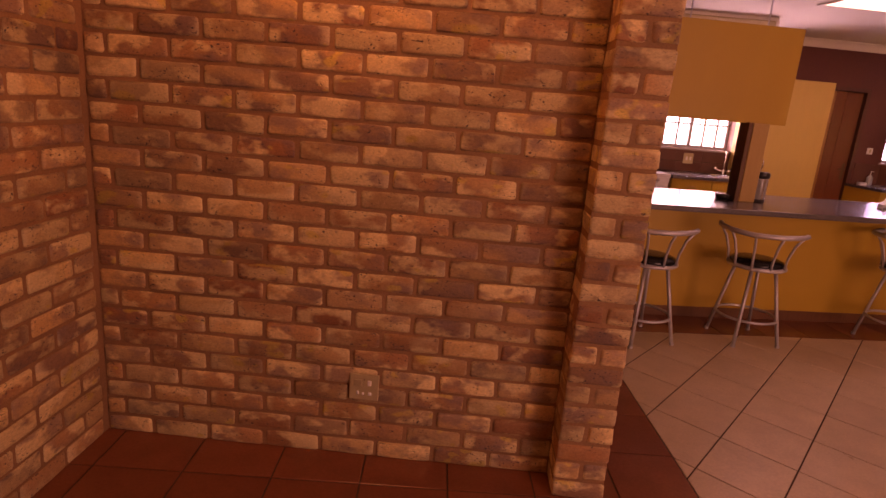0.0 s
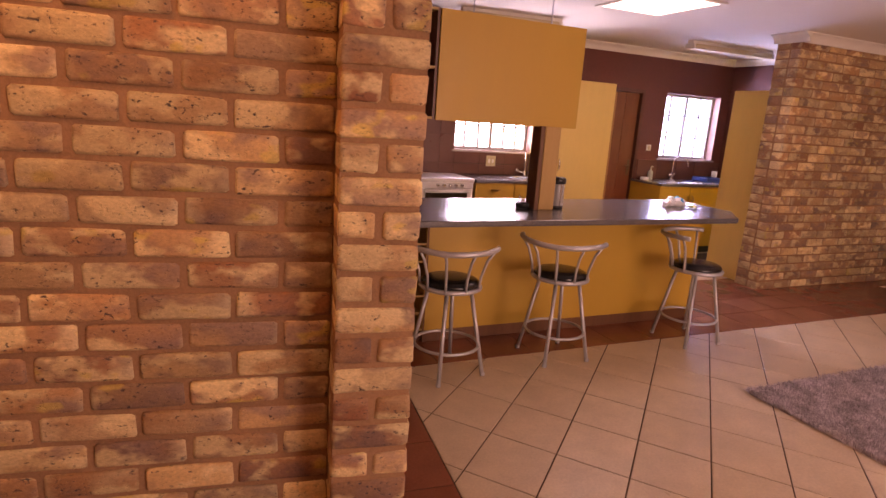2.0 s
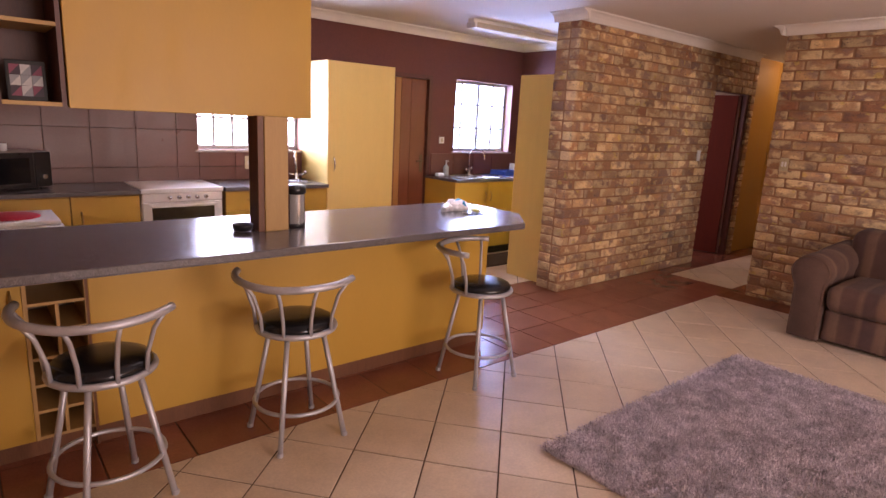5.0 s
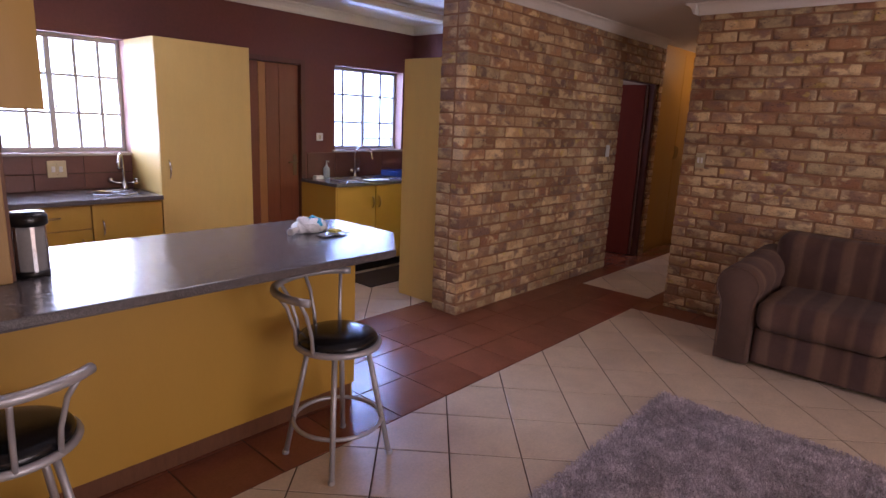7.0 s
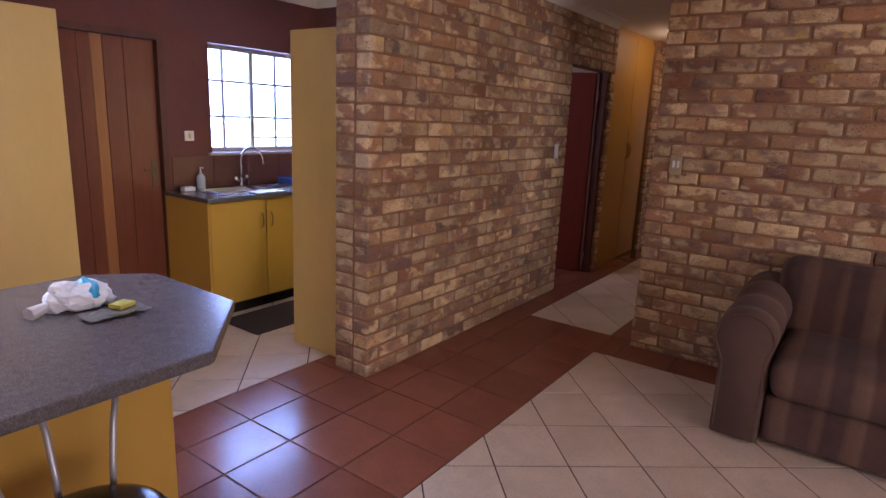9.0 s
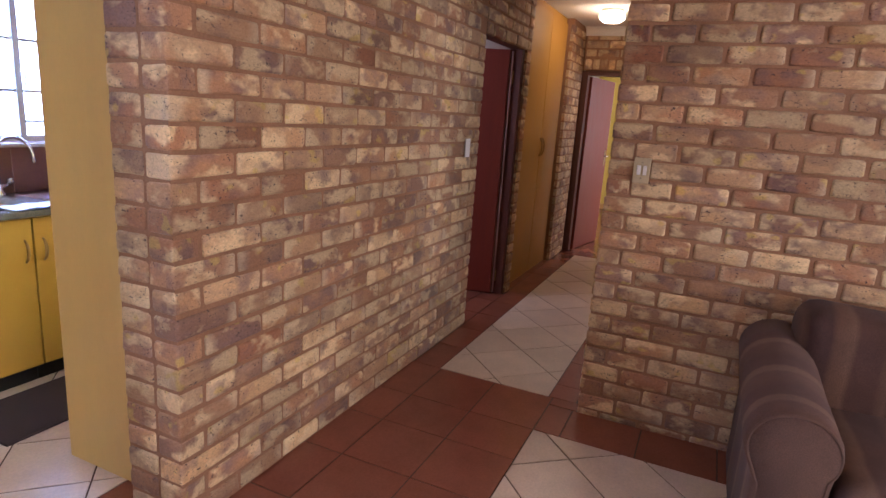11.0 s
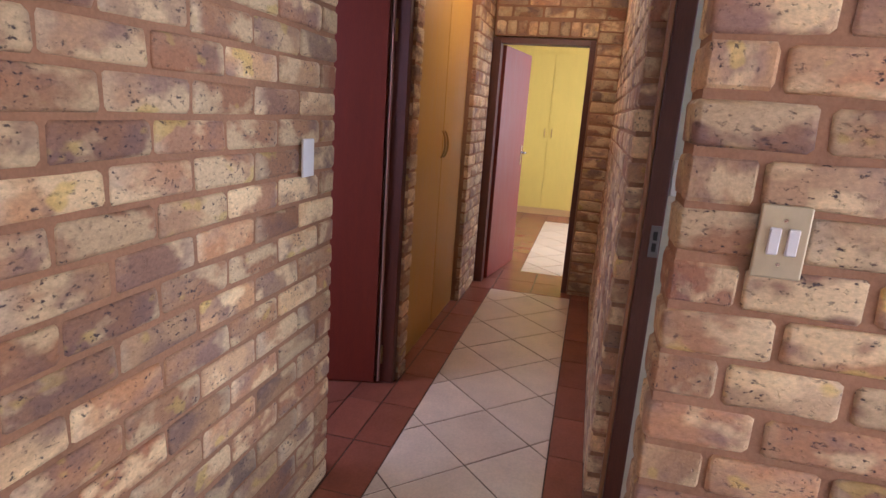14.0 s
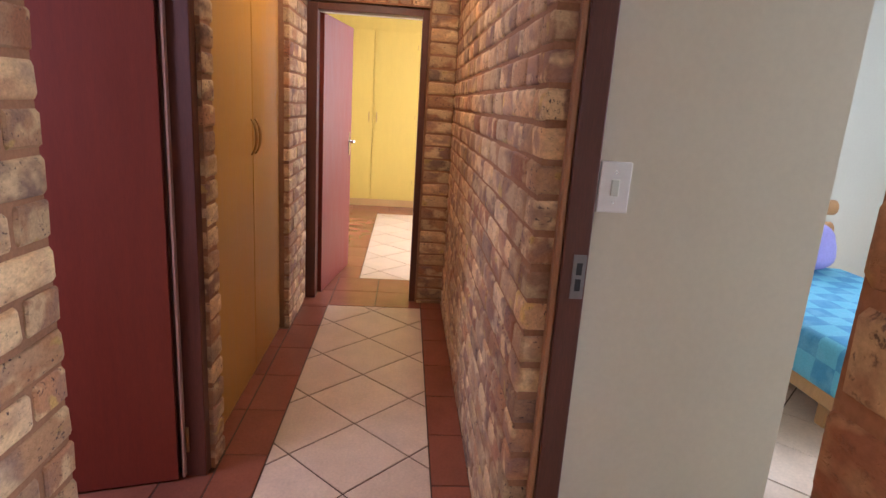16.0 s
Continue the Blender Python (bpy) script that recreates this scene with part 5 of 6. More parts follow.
def wall_plate(name, m, w, h, mat, rockers, label, mat2=PLASTIC, screws=True):
    """A switch or socket plate; its face looks along -y of m."""
    p = thing(name, (0, 0, 0), label, "switch" if "switch" in name else "socket")
    p.matrix_world = m
    part("plate", bx(-w / 2, w / 2, -0.009, 0.0, -h / 2, h / 2, 0.003, 2), mat, p)
    for x0, x1, z0, z1, mm in rockers:
        part("rocker", bx(x0, x1, -0.0135, -0.008, z0, z1, 0.002, m=pose(0, 0, 0, 3)), mm, p)
    if screws:
        for z in (-h * 0.3, h * 0.3):
            bm2 = lathe(bmesh.new(), [(0.0035, 0), (0.003, 0.0015)], sides=10)
            bmesh.ops.transform(bm2, matrix=pose(0, -0.009, z, 90), verts=bm2.verts[:])
            part("screw", bm2, CHROME, p)
    return p


wall_plate("wall_socket", pose(3.385, KIT_N - 0.0105, 1.055), 0.12, 0.12, IVORY, [(-0.035, -0.012, -0.02, 0.02, PLASTIC), (0.012, 0.035, -0.02, 0.02, PLASTIC)], "ivory double socket plate on the maroon tiles")
wall_plate("wall_switch", pose(5.67, KIT_N - 0.001, 1.30), 0.075, 0.075, PLASTIC, [(-0.012, 0.012, -0.018, 0.018, IVORY)], "white switch plate on the maroon wall")

tall = thing("tall_cupboard", (3.90, 6.09, 0), "tall pale yellow grocery cupboard", "cupboard")
part("side_panel", bx(0, 0.018, 0.02, KIT_N - 6.09 - 0.004, 0.0, 2.0), LIT_YELLOW, tall)
part("carcass", bx(0.019, 0.72, 0.022, KIT_N - 6.09 - 0.004, 0.08, 1.998), LIT_YELLOW, tall)
part("plinth", bx(0.019, 0.72, 0.06, KIT_N - 6.09 - 0.004, 0, 0.08), BLACK, tall)
d = leaf(tall, 0, 0.725, 0.02, 0.08, 2.0, LIT_YELLOW)
bow_handle(d, (0.06, 0.0, 1.08), 0.13, CHROME)

# sink unit under the second window
base_unit(5.47, 5.94, "yellow laminate sink cabinet with one door", [(0, 0.47, 0.43)], group="sink units")
base_unit(5.945, 6.42, "yellow laminate sink cabinet with one door", [(0, 0.475, 0.04)], group="sink units")
base_unit(6.425, 6.94, "yellow laminate sink cabinet with one door", [(0, 0.515, 0.05)], group="sink units")
tagged(part("end_panel", bx(5.45, 5.468, 6.07, KIT_N - 0.012, 0.0, CT - 0.031), YELLOW), "yellow laminate end panel of the sink units", "panel")
bm = bmesh.new()
for x0, x1, y0, y1 in ((5.44, 5.62, 6.04, KIT_N - 0.012), (6.55, 6.945, 6.04, KIT_N - 0.012), (5.62, 6.55, 6.04, 6.15), (5.62, 6.55, 6.53, KIT_N - 0.012)):
    box(bm, x0, x1, y0, y1, CT - 0.03, CT)
tagged(part("sink_worktop", bm, COUNTER), "dark grey laminate worktop round the double sink", "worktop")
snk = thing("double_sink", (5.62, 6.15, CT), "steel double-bowl sink with a blue reflection", "sink")
bm = bmesh.new()
for x0, x1, y0, y1 in ((-0.015, 0.06, -0.015, 0.395), (0.43, 0.50, -0.015, 0.395), (0.87, 0.945, -0.015, 0.395), (0.06, 0.43, -0.015, 0.035), (0.06, 0.43, 0.345, 0.395), (0.50, 0.87, -0.015, 0.035), (0.50, 0.87, 0.345, 0.395)):
    box(bm, x0, x1, y0, y1, 0.0005, 0.006)
part("rim", bm, STEEL, snk)
for x0, x1 in ((0.06, 0.43), (0.50, 0.87)):
    bm = bmesh.new()
    a = [bm.verts.new(p) for p in ((x0, 0.035, 0.004), (x1, 0.035, 0.004), (x1, 0.345, 0.004), (x0, 0.345, 0.004))]
    c = [bm.verts.new(p) for p in ((x0 + 0.03, 0.06, -0.15), (x1 - 0.03, 0.06, -0.15), (x1 - 0.03, 0.32, -0.15), (x0 + 0.03, 0.32, -0.15))]
    for i in range(4):
        bm.faces.new((a[i], a[(i + 1) % 4], c[(i + 1) % 4], c[i]))
    bm.faces.new(c)
    part("bowl", bm, STEEL, snk)
swan_tap(6.08, 6.565, "chrome swan-neck mixer tap over the double sink", 0.30, 0.19, rz=28)
bot = thing("soap_bottle", (5.72, 6.57, CT), "clear soap bottle with a white pump", "bottle")
part("bottle_body", lathe(bmesh.new(), [(0.03, 0), (0.034, 0.006), (0.034, 0.09), (0.02, 0.11), (0.012, 0.115), (0.012, 0.125)], sides=18), CLEAR_PLASTIC, bot, "", True)
part("pump", tube(bmesh.new(), [(0, 0, 0.125), (0, 0, 0.165), (0, -0.035, 0.162)], 0.006, 8), PLASTIC, bot)
sp = thing("sponge", (5.57, 6.50, CT), "pale dish sponge beside the sink", "sponge")
part("sponge_block", bx(-0.045, 0.045, -0.03, 0.03, 0, 0.032, 0.006, 2), BAG_WHITE, sp)
cl = thing("dish_cloth", (5.98, 6.115, CT), "white dish cloth draped over the sink's edge", "cloth")
bm = bmesh.new()
bmesh.ops.create_grid(bm, x_segments=14, y_segments=8, size=0.5, matrix=Matrix.Diagonal((0.26, 0.14, 1, 1)))
for v in bm.verts:
    v.co.z = 0.012 + 0.006 * noise.noise(v.co * 22)
part("fold", bm, BAG_WHITE, cl)
rk = thing("dish_rack", (6.44, 6.30, CT), "low blue plastic dish rack beside the sink", "dish rack")
for x0, x1, y0, y1 in ((0, 0.30, 0, 0.012), (0, 0.30, 0.248, 0.26), (0, 0.012, 0.012, 0.248), (0.288, 0.30, 0.012, 0.248)):
    part("rail", bx(x0, x1, y0, y1, 0.0, 0.055, 0.003), BLUE_PLASTIC, rk)
for k in range(8):
    part("rack_bar", tube(bmesh.new(), [(0.03 + k * 0.034, 0.012, 0.012), (0.03 + k * 0.034, 0.248, 0.012)], 0.003, 6), BLUE_PLASTIC, rk)
tin = thing("white_tumbler", (6.79, 6.52, CT), "white plastic tumbler beside the rack", "tumbler")
part("tumbler_body", lathe(bmesh.new(), [(0.03, 0), (0.034, 0.004), (0.038, 0.13), (0.034, 0.13), (0.03, 0.01)], sides=18), PLASTIC, tin, "", True)
mt = thing("floor_mat", (5.50, 5.62, 0.0), "dark mat on the floor before the sink", "mat")
part("mat_sheet", bx(0, 1.0, 0, 0.42, 0.001, 0.014, 0.004, 2), MAT_CLOTH, mt)

broom = thing("tall_end_cupboard", (5.60, 4.875, 0), "tall yellow cupboard behind the brick pier", "cupboard")
# the paler copy makes up for the light this shaded panel lacks
part("side_panel", bx(0, 0.018, 0, 0.48, 0.0, 1.99, 0.001), LIT_YELLOW, broom)
part("carcass", bx(0.019, 1.0, 0.002, 0.46, 0.06, 1.985), YELLOW_EDGE, broom)
part("plinth", bx(0.03, 1.0, 0.002, 0.45, 0, 0.06), YELLOW_EDGE, broom)
for k in range(2):
    dd = part("door", bx(0.02 + k * 0.49, 0.505 + k * 0.49, 0.462, 0.48, 0.065, 1.985, 0.0015), YELLOW, broom)

# ---------------------------------------------------------------- ceiling fittings
def batten(x, y, ln, rz, label):
    f = thing("fluorescent_light", (x, y, CEIL), label, "ceiling light", rz, group="fluorescent lights")
    part("tray", bx(-ln / 2, ln / 2, -0.04, 0.04, -0.03, -0.0005, 0.003), CORNICE, f)
    part("diffuser", bx(-ln / 2 + 0.03, ln / 2 - 0.03, -0.062, 0.062, -0.085, -0.031, 0.014, 3), DIFFUSER, f, "yellowed plastic diffuser")
    for s in (-1, 1):
        part("end_cap", bx(s * (ln / 2 - 0.015) - 0.015, s * (ln / 2 - 0.015) + 0.015, -0.066, 0.066, -0.088, -0.031, 0.006, 2), CORNICE, f)


batten(5.85, 5.72, 1.22, -1, "unlit fluorescent batten with a yellowed cover")
batten(3.02, 5.72, 1.0, -6, "unlit fluorescent batten with a yellowed cover")
skl = thing("skylight", ((SKX0 + SKX1) / 2, (SKY0 + SKY1) / 2, CEIL), "bright square ceiling skylight with a white rim", "skylight")
w, h = (SKX1 - SKX0) / 2, (SKY1 - SKY0) / 2
bm = bmesh.new()
for x0, x1, y0, y1 in ((-w - 0.03, w + 0.03, -h - 0.03, -h + 0.008), (-w - 0.03, w + 0.03, h - 0.008, h + 0.03), (-w - 0.03, -w + 0.008, -h + 0.008, h - 0.008), (w - 0.008, w + 0.03, -h + 0.008, h - 0.008)):
    box(bm, x0, x1, y0, y1, -0.012, -0.0005, 0.002)
part("rim", bm, CORNICE, skl)
part("diffuser", bx(-w + 0.004, w - 0.004, -h + 0.004, h - 0.004, 0.02, 0.03), SKYLIGHT_GLOW, skl, "bright white diffuser")

# ---------------------------------------------------------------- living room
rug = thing("shag_rug", (3.30, 1.32, 0.0), "grey shaggy pile rug on the cream tiles", "rug")
RW, RH = 2.06, 1.54
part("backing", bx(0.01, RW - 0.01, 0.01, RH - 0.01, 0.001, 0.010), RUG, rug)


def rug_pile():
    rnd = random.Random(8)
    verts, faces = [], []
    for _ in range(70000):
        x, y = rnd.uniform(0.0, RW), rnd.uniform(0.0, RH)
        patch = noise.noise(Vector((x * 5, y * 5, 0.3)))
        a = rnd.uniform(0, 2 * math.pi) * 0.5 + patch * 3.2
        ln, wd = rnd.uniform(0.02, 0.038), rnd.uniform(0.0016, 0.003)
        dx, dy = math.cos(a), math.sin(a)
        h = rnd.uniform(0.022, 0.040)
        k = len(verts)
        sx, sy = -dy * wd, dx * wd
        verts += [(x - sx, y - sy, 0.008), (x + sx, y + sy, 0.008), (x + sx + dx * ln * 0.45, y + sy + dy * ln * 0.45, h * 0.9), (x - sx + dx * ln * 0.45, y - sy + dy * ln * 0.45, h * 0.9), (x + dx * ln, y + dy * ln, h * 0.72)]
        faces += [(k, k + 1, k + 2, k + 3), (k + 3, k + 2, k + 4)]
    me = bpy.data.meshes.new("shag_yarn")
    me.from_pydata(verts, [], faces)
    me.materials.append(RUG)
    ob = new("shag_yarn", me)
    ob.parent = rug
    tagged(ob, "grey shag yarn tufts", kind="stuff")


rug_pile()


def soft(bm, bevel, seg, wob, scale, seed):
    bmesh.ops.bevel(bm, geom=bm.edges[:], offset=bevel, segments=seg, profile=0.5, affect="EDGES", clamp_overlap=True)
    bmesh.ops.subdivide_edges(bm, edges=[e for e in bm.edges if e.calc_length() > 0.12], cuts=5, use_grid_fill=True)
    for v in bm.verts:
        v.co += Vector(noise.noise_vector(v.co * scale + Vector((seed, 0, 0)))) * wob
    return bm


# sofa against the brick wall, its front towards the kitchen
SX, SY = 6.20, 2.90
sofa = thing("sofa", (SX, SY - 1.95, 0), "brown striped cloth sofa with rolled arms against the brick wall", "sofa")
L = 1.95
part("base", soft(bx(0.03, 0.86, 0.26, L - 0.26, 0.03, 0.27), 0.02, 2, 0.006, 5, 1), SOFA, sofa, "striped cloth front", True)
part("backrest", soft(bx(0.60, 0.90, 0.18, L - 0.18, 0.25, 0.83), 0.09, 4, 0.012, 4, 2), SOFA, sofa, "", True)
for k in range(2):
    y0 = 0.265 + k * 0.712
    part("seat_cushion", soft(bx(-0.035, 0.66, y0 - 0.008, y0 + 0.712, 0.27, 0.475), 0.075, 4, 0.016, 5, 3 + k), SOFA, sofa, "slightly creased striped cushion", True)


def rolled_arm(inner, out):
    """A padded scroll arm that starts at y = inner and swells outwards, drawn along x from an outline in y and z."""
    yc = inner + out * 0.125
    outline = [(inner + out * 0.225, 0.02), (inner + out * 0.005, 0.02), (inner + out * 0.005, 0.44)]
    outline += [(yc - out * 0.138 * math.cos(radians(a)), 0.535 + 0.132 * math.sin(radians(a))) for a in range(-25, 206, 15)]
    outline += [(inner + out * 0.225, 0.42)]
    bm2 = bmesh.new()
    n = len(outline)
    rings = []
    for x, sc, lift in ((-0.012, 0.88, 0.0), (0.0, 0.955, 0.0), (0.03, 1.0, 0.0), (0.20, 1.01, 0.004), (0.36, 1.0, 0.010), (0.52, 1.015, 0.02), (0.68, 1.0, 0.03), (0.87, 1.0, 0.04)):
        rings.append([bm2.verts.new((x, yc + (y - yc) * sc, 0.02 + (z - 0.02) * (1 - (1 - sc) * 0.25) + (lift if z > 0.45 else 0))) for y, z in outline])
    for a, c in zip(rings, rings[1:]):
        for i in range(n):
            bm2.faces.new((a[i], a[(i + 1) % n], c[(i + 1) % n], c[i]))
    bm2.faces.new(rings[0])
    bm2.faces.new(rings[-1][::-1])
    bmesh.ops.recalc_face_normals(bm2, faces=bm2.faces[:])
    for v in bm2.verts:
        v.co += Vector(noise.noise_vector(v.co * 5)) * 0.007
    return bm2


for inner, out in ((L - 0.26, 1), (0.26, -1)):
    ar = part("arm", rolled_arm(inner, out), SOFA_STRIPE_X, sofa, "striped brown rolled arm", True)
    yc = inner + out * 0.125
    seam = [(-0.010, yc - out * 0.128 * math.cos(radians(a)), 0.533 + 0.122 * math.sin(radians(a))) for a in range(-35, 216, 12)]
    part("piping", tube(bmesh.new(), [(-0.010, inner + out * 0.022, 0.05), (-0.010, inner + out * 0.022, 0.42)] + seam + [(-0.010, inner + out * 0.205, 0.40), (-0.010, inner + out * 0.205, 0.05)], 0.005, 6), SOFA_ARM, ar)
for x in (0.08, 0.80):
    for y in (0.08, L - 0.08):
        part("foot", bx(x - 0.03, x + 0.03, y - 0.03, y + 0.03, 0, 0.03, 0.003), FRAME_WOOD, sofa)

# socket low on the alcove wall, switches on the brick walls
sock = wall_plate("alcove_socket", WEST @ pose(-0.989, ALC - 0.004, 0.32), 0.12, 0.112, IVORY,
                  [(-0.042, -0.008, 0.006, 0.036, IVORY), (0.014, 0.03, 0.010, 0.034, PLASTIC), (-0.03, -0.02, -0.032, -0.016, PLASTIC), (0.018, 0.032, -0.034, -0.02, PLASTIC), (-0.008, 0.002, -0.034, -0.022, PLASTIC)],
                  "worn brass socket plate on red brick")
wall_plate("double_switch", pose(SW_X - 0.004, 3.425, 1.285, 0, 0, -90), 0.075, 0.118, IVORY, [(-0.021, -0.004, -0.02, 0.024, PLASTIC), (0.006, 0.023, -0.02, 0.024, PLASTIC)], "ivory plate with two white rockers on brick")
wall_plate("white_switch", pose(7.80, HALL_N - 0.006, 1.277), 0.072, 0.118, PLASTIC, [], "white blank switch plate on brick", screws=False)
wall_plate("bedroom_switch", pose(8.193, 3.424, 1.283, 0, 0, -90), 0.075, 0.12, PLASTIC, [(-0.010, 0.010, -0.020, 0.02, PALE_WALL)], "white single switch plate on cream plaster")

# ---------------------------------------------------------------- passage
def hinge(parent, x, y, z, name="hinge"):
    h = part(name, tube(bmesh.new(), [(x, y, z - 0.05), (x, y, z + 0.05)], 0.007, 8), BRASS, parent, "brass butt hinge", True)
    return h


# doorway on the north side, its leaf open into the side room
d2 = structure("door_2", bx(8.872, 8.928, 4.62, 4.715, 0, 2.06, 0.003), FRAME_WOOD, "open mahogany door in a dark timber frame", "door")
part("jamb", bx(8.022, 8.052, 4.70, 4.80, 0, 2.06, 0.003), FRAME_WOOD, d2)
part("head", bx(8.053, 8.871, 4.62, 4.715, 2.015, 2.06, 0.003), FRAME_WOOD, d2)
LEAF2 = pose(8.875, 4.722, 0, 0, 0, -75)
lf2 = part("door_leaf", bx(-0.78, 0.0, -0.04, 0.0, 0.008, 2.01, 0.002), MAHOGANY, d2, "plain mahogany-stained leaf")
lf2.matrix_world = LEAF2
part("leaf_edge", bx(8.849, 8.8715, 4.692, 4.700, 0.01, 2.0), simple("bare_leaf_edge", (0.46, 0.28, 0.22), 0.6), d2, "pale unstained leaf edge")
for z in (0.16, 1.80):
    hinge(d2, 8.866, 4.684, z)

# built-in passage cupboard
cup2 = thing("passage_cupboard", (9.045, HALL_N + 0.06, 0), "tall orange-yellow built-in passage cupboard", "cupboard")
part("carcass", bx(0, 1.35, 0.02, 0.45, 0.0, CEIL - 0.002), ORANGE_WOOD, cup2)
for k, (a, b) in enumerate(((0.01, 0.748), (0.752, 1.34))):
    dd = part("door", bx(a + 0.002, b - 0.002, 0.0, 0.019, 0.03, 2.44, 0.002), ORANGE_WOOD, cup2)
    bow_handle(dd, (0.715 if k == 0 else 0.785, 0.0, 1.235), 0.17, BRASS)
part("plinth", bx(0.005, 1.345, 0.004, 0.019, 0.0, 0.028), ORANGE_WOOD, cup2)

# bedroom door at the passage's end
d3 = structure("door_3", bx(END_X + 0.02, END_X + 0.14, 4.535, 4.604, 0, 2.05, 0.003), FRAME_WOOD, "open mahogany bedroom door in a dark timber frame", "door")
part("jamb", bx(END_X + 0.02, END_X + 0.14, 3.7955, 3.84, 0, 2.05, 0.003), FRAME_WOOD, d3)
part("head", bx(END_X + 0.02, END_X + 0.14, 3.841, 4.534, 2.005, 2.052, 0.003), FRAME_WOOD, d3)
lf3 = part("door_leaf", bx(0, 0.80, -0.04, 0.0, 0.008, 2.0, 0.002), MAHOGANY, d3, "plain mahogany-stained leaf")
part("leaf_edge", bx(0.8005, 0.803, -0.039, -0.001, 0.01, 1.998), simple("pale_leaf_edge", (0.46, 0.33, 0.26), 0.6), lf3, "pale unstained leaf edge")
lf3.matrix_world = pose(END_X + 0.142, 4.545, 0, 0, 0, -9)
lk = part("lock_plate", bx(0.72, 0.755, -0.044, -0.0405, 0.98, 1.17, 0.002), CHROME, lf3)
part("lever", tube(bmesh.new(), [(0.738, -0.042, 1.10), (0.738, -0.09, 1.10), (0.72, -0.095, 1.10), (0.63, -0.095, 1.10)], 0.009, 8), CHROME, lf3, "chrome lever handle", True)

# bedroom cupboards beyond
bed_cup = thing("bedroom_cupboard", (15.02, 2.62, 0), "tall yellow built-in bedroom cupboards", "cupboard")
part("carcass", bx(0.02, 0.66, 0, 2.55, 0.0, CEIL - 0.002), BED_YELLOW, bed_cup)
for k, (a, b) in enumerate(((0.0, 0.55), (0.553, 1.13), (1.18, 1.76), (1.763, 2.34))):
    dd = part("door", bx(0.0, 0.019, a + 0.003, b, 0.10, 2.34, 0.002), BED_YELLOW, bed_cup)
    bow_handle(dd, (0.0, a + 0.05 if k % 2 else b - 0.05, 1.22), 0.13, BRASS, out=(-1, 0, 0))
    for z in (0.35, 1.25, 2.15):
        part("hinge", tube(bmesh.new(), [(-0.004, b - 0.006 if k % 2 else a + 0.009, z - 0.03), (-0.004, b - 0.006 if k % 2 else a + 0.009, z + 0.03)], 0.004, 6), BRASS, dd)
part("plinth", bx(0.008, 0.019, 0, 2.55, 0.0, 0.095), POST_PALE, bed_cup)

# doorway to the side bedroom
d4 = structure("door_4", bx(8.175, 8.213, 3.467, 3.530, 0, 2.06, 0.003), FRAME_WOOD, "dark timber door frame with a pale trim strip", "door")
part("architrave", bx(8.183, 8.212, 3.5305, 3.547, 0, 2.075, 0.004), TRIM_WOOD, d4, "pale wooden trim strip")
part("jamb", bx(7.250, 7.300, 3.405, 3.49, 0, 2.06, 0.003), FRAME_WOOD, d4)
part("head", bx(7.301, 8.174, 3.44, 3.530, 2.015, 2.06, 0.003), FRAME_WOOD, d4)
sk = part("strike_plate", bx(8.1715, 8.1745, 3.472, 3.504, 1.01, 1.12, 0.001), simple("dull_steel", (0.22, 0.20, 0.19), 0.5, metal=0.6), d4, "steel strike plate")
part("strike_slot", bx(8.1708, 8.1713, 3.481, 3.495, 1.03, 1.06), BLACK, sk)
part("strike_slot", bx(8.1708, 8.1713, 3.481, 3.495, 1.07, 1.10), BLACK, sk)

# bed in the side bedroom
bed = thing("bed", (9.02, 0.85, 0), "pine bed with a turquoise cover", "bed")
part("bed_base", bx(0.02, 1.78, 0.02, 1.06, 0.18, 0.30, 0.01), PINE, bed)
for x in (0.35, 1.70):
    for y in (0.08, 0.90):
        part("leg", bx(x - 0.035, x + 0.035, y - 0.035, y + 0.035, 0, 0.18, 0.005), PINE, bed)
part("mattress", soft(bx(0.01, 1.79, 0.01, 1.07, 0.301, 0.48), 0.04, 3, 0.006, 6, 4), CARTON, bed, "", True)
part("cover", soft(bx(-0.02, 1.60, -0.02, 1.10, 0.26, 0.515), 0.05, 3, 0.014, 6, 7), BLUE_CLOTH, bed, "turquoise cover with faint checks", True)
hb = part("headboard", bx(1.81, 1.85, 0.0, 1.08, 0.0, 0.62, 0.01), PINE, bed)
for z in (0.74, 0.90):
    part("rail", tube(bmesh.new(), [(1.83, -0.04, z), (1.83, 0.30, z)], 0.055, 12), PINE, hb, "round pine rail", True)
    part("rail", tube(bmesh.new(), [(1.83, 0.301, z), (1.83, 1.10, z)], 0.055, 12), PINE, hb, "round pine rail", True)
for y in (0.1, 0.95):
    part("rail_post", tube(bmesh.new(), [(1.83, y, 0.6), (1.83, y, 0.98)], 0.03, 10), PINE, hb, "", True)
pil = thing("pillow", (10.47, 1.30, 0.515), "violet pillow standing at the head of the bed", "pillow")
bm = bmesh.new()
bmesh.ops.create_icosphere(bm, subdivisions=3, radius=1.0)
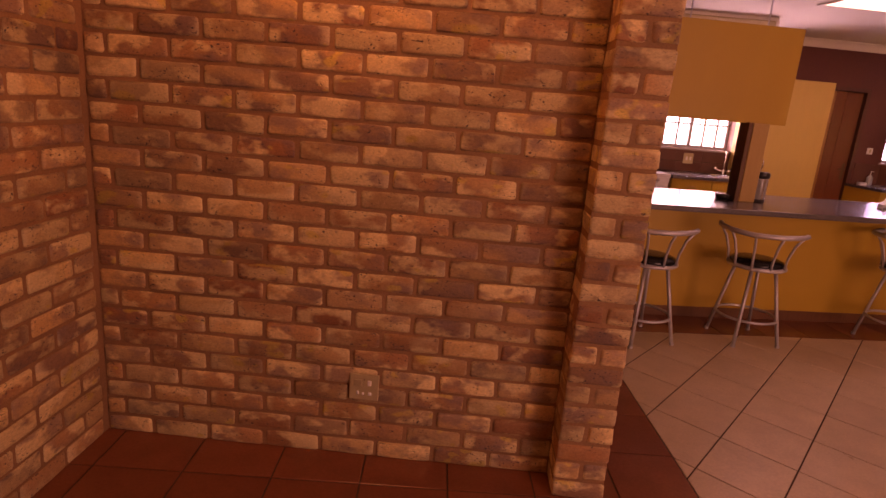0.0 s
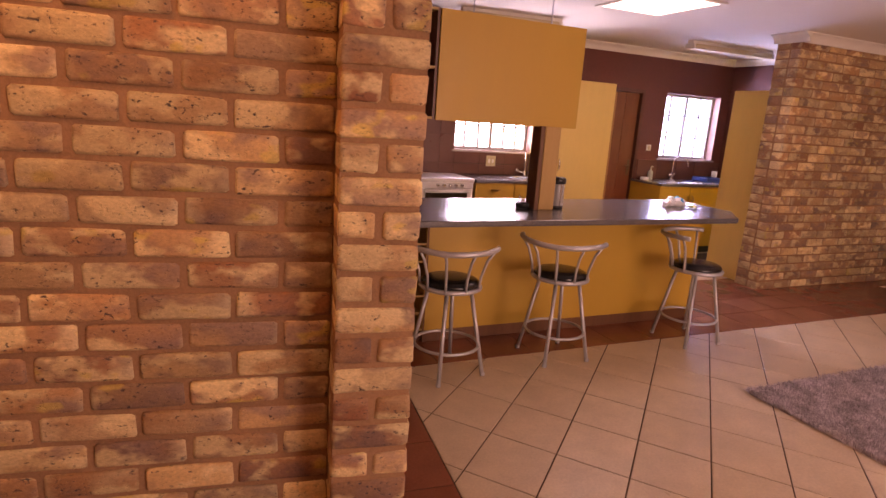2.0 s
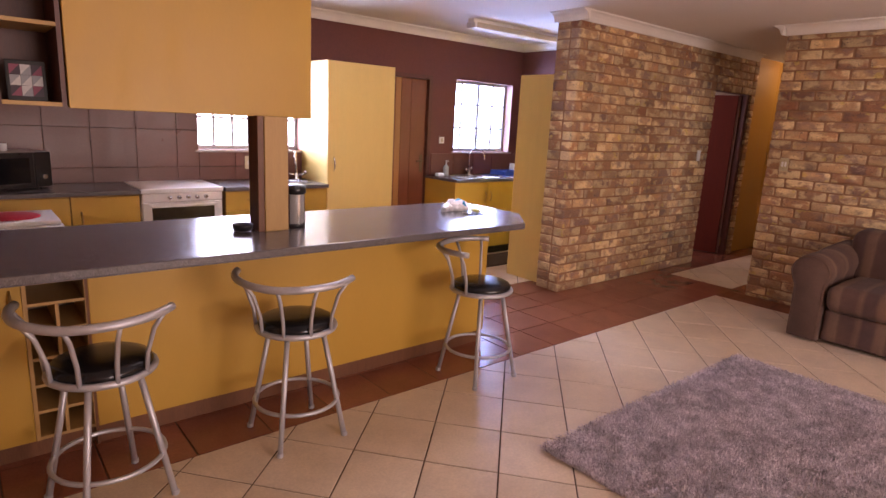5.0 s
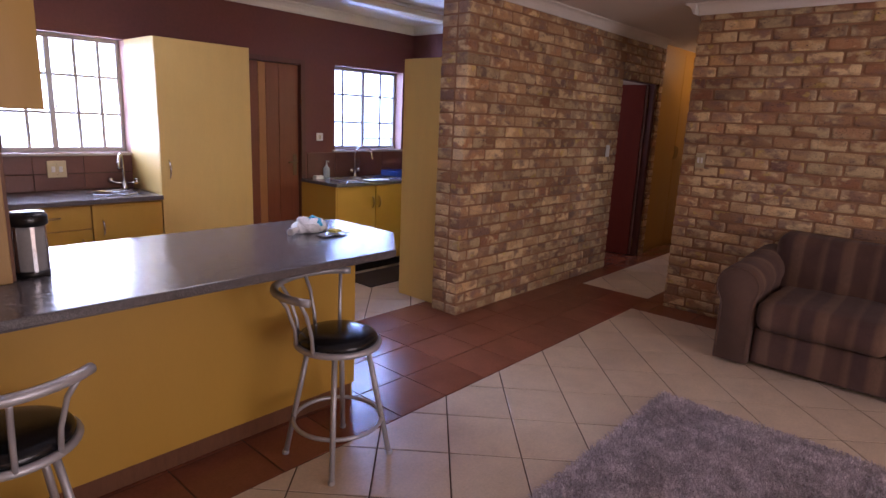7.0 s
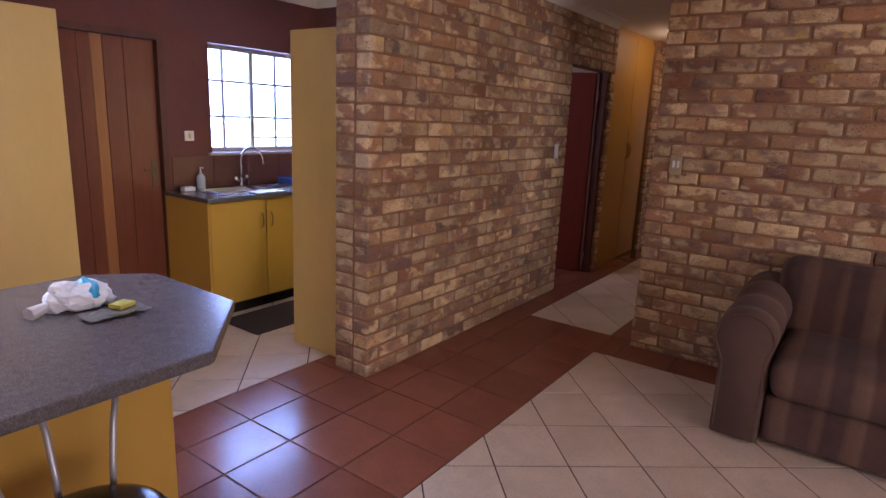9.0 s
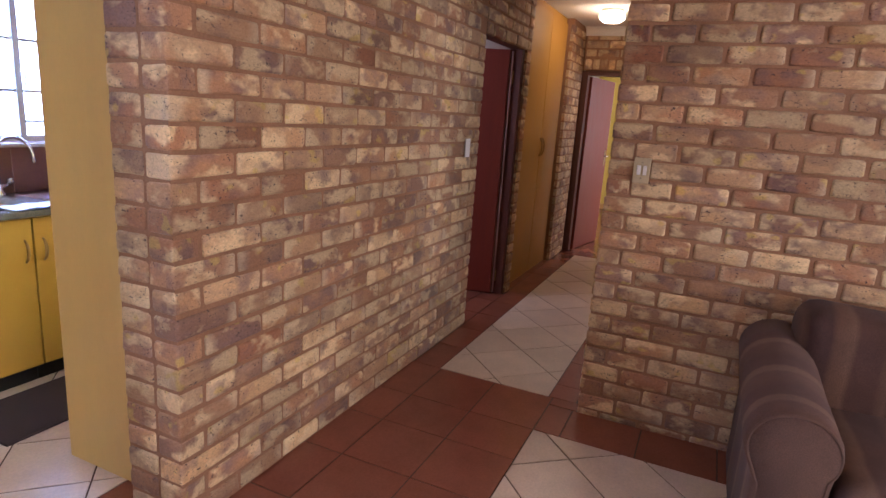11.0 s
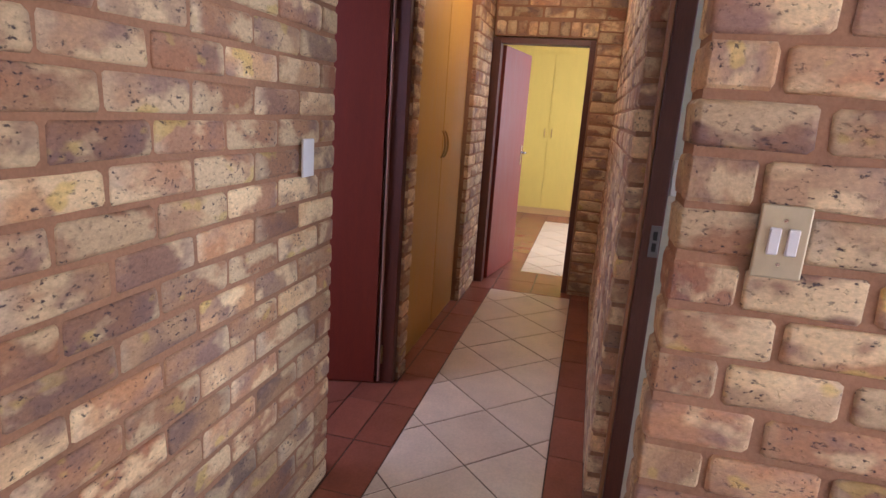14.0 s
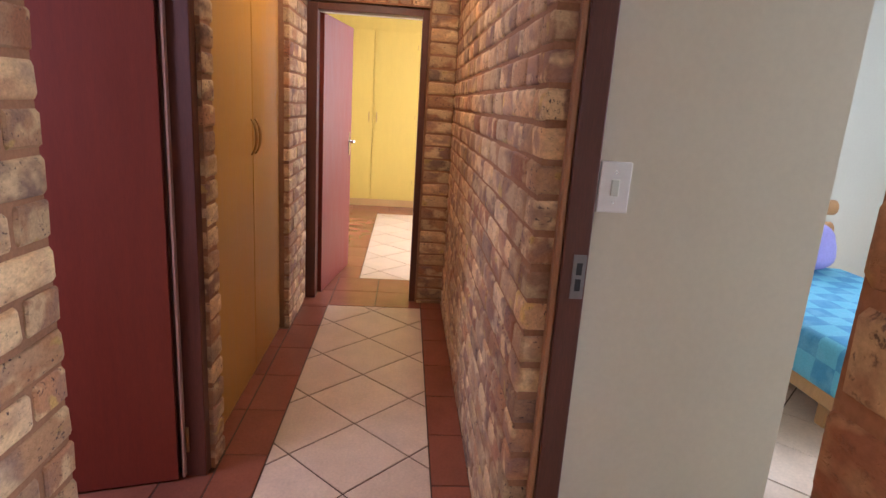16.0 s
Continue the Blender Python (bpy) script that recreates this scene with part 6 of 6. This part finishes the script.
for v in bm.verts:
    v.co = Vector((math.copysign(abs(v.co.x) ** 0.7, v.co.x) * 0.10, math.copysign(abs(v.co.y) ** 0.6, v.co.y) * 0.30, math.copysign(abs(v.co.z) ** 0.6, v.co.z) * 0.17 + 0.17))
part("pillow_case", bm, VIOLET_CLOTH, pil, "", True)
pil.rotation_euler = (0, radians(20), 0)

# lit lamp on the passage ceiling
lamp = thing("passage_lamp", (9.95, 4.16, CEIL), "lit round glass ceiling lamp in the passage", "ceiling lamp")
part("rose", lathe(bmesh.new(), [(0.09, -0.03), (0.10, -0.022), (0.10, -0.001)], sides=24), CORNICE, lamp, "", True)
part("globe", lathe(bmesh.new(), [(0.02, -0.12), (0.07, -0.112), (0.11, -0.085), (0.115, -0.055), (0.095, -0.031)], sides=24), LAMP_GLOW, lamp, "lit warm glass bowl", True)
bulb = new("passage_lamp_light", bpy.data.lights.new("passage_lamp_light", "POINT"))
bulb.data.energy, bulb.data.color, bulb.data.shadow_soft_size = 3.0, (1.0, 0.75, 0.42), 0.08
bulb.location = (9.95, 4.16, CEIL - 0.20)

# unseen lit lamp, added on the alcove's ceiling for the warm glow on the brick
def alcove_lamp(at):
    lp = thing("alcove_lamp", at, "unseen lit ceiling lamp, added for the glow on red brick", "ceiling lamp")
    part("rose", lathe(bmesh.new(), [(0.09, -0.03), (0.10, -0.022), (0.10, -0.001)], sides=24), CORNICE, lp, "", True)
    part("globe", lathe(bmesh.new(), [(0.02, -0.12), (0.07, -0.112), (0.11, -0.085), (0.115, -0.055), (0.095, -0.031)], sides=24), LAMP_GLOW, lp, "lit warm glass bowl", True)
    lb = new("added_alcove_lamp_light", bpy.data.lights.new("added_alcove_lamp_light", "POINT"))
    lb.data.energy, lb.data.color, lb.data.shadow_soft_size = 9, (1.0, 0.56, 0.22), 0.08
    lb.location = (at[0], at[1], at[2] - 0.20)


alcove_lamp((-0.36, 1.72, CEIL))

splash_tiles()

# ---------------------------------------------------------------- pieces of walls and floors
lay_bricks()
lay_floor()
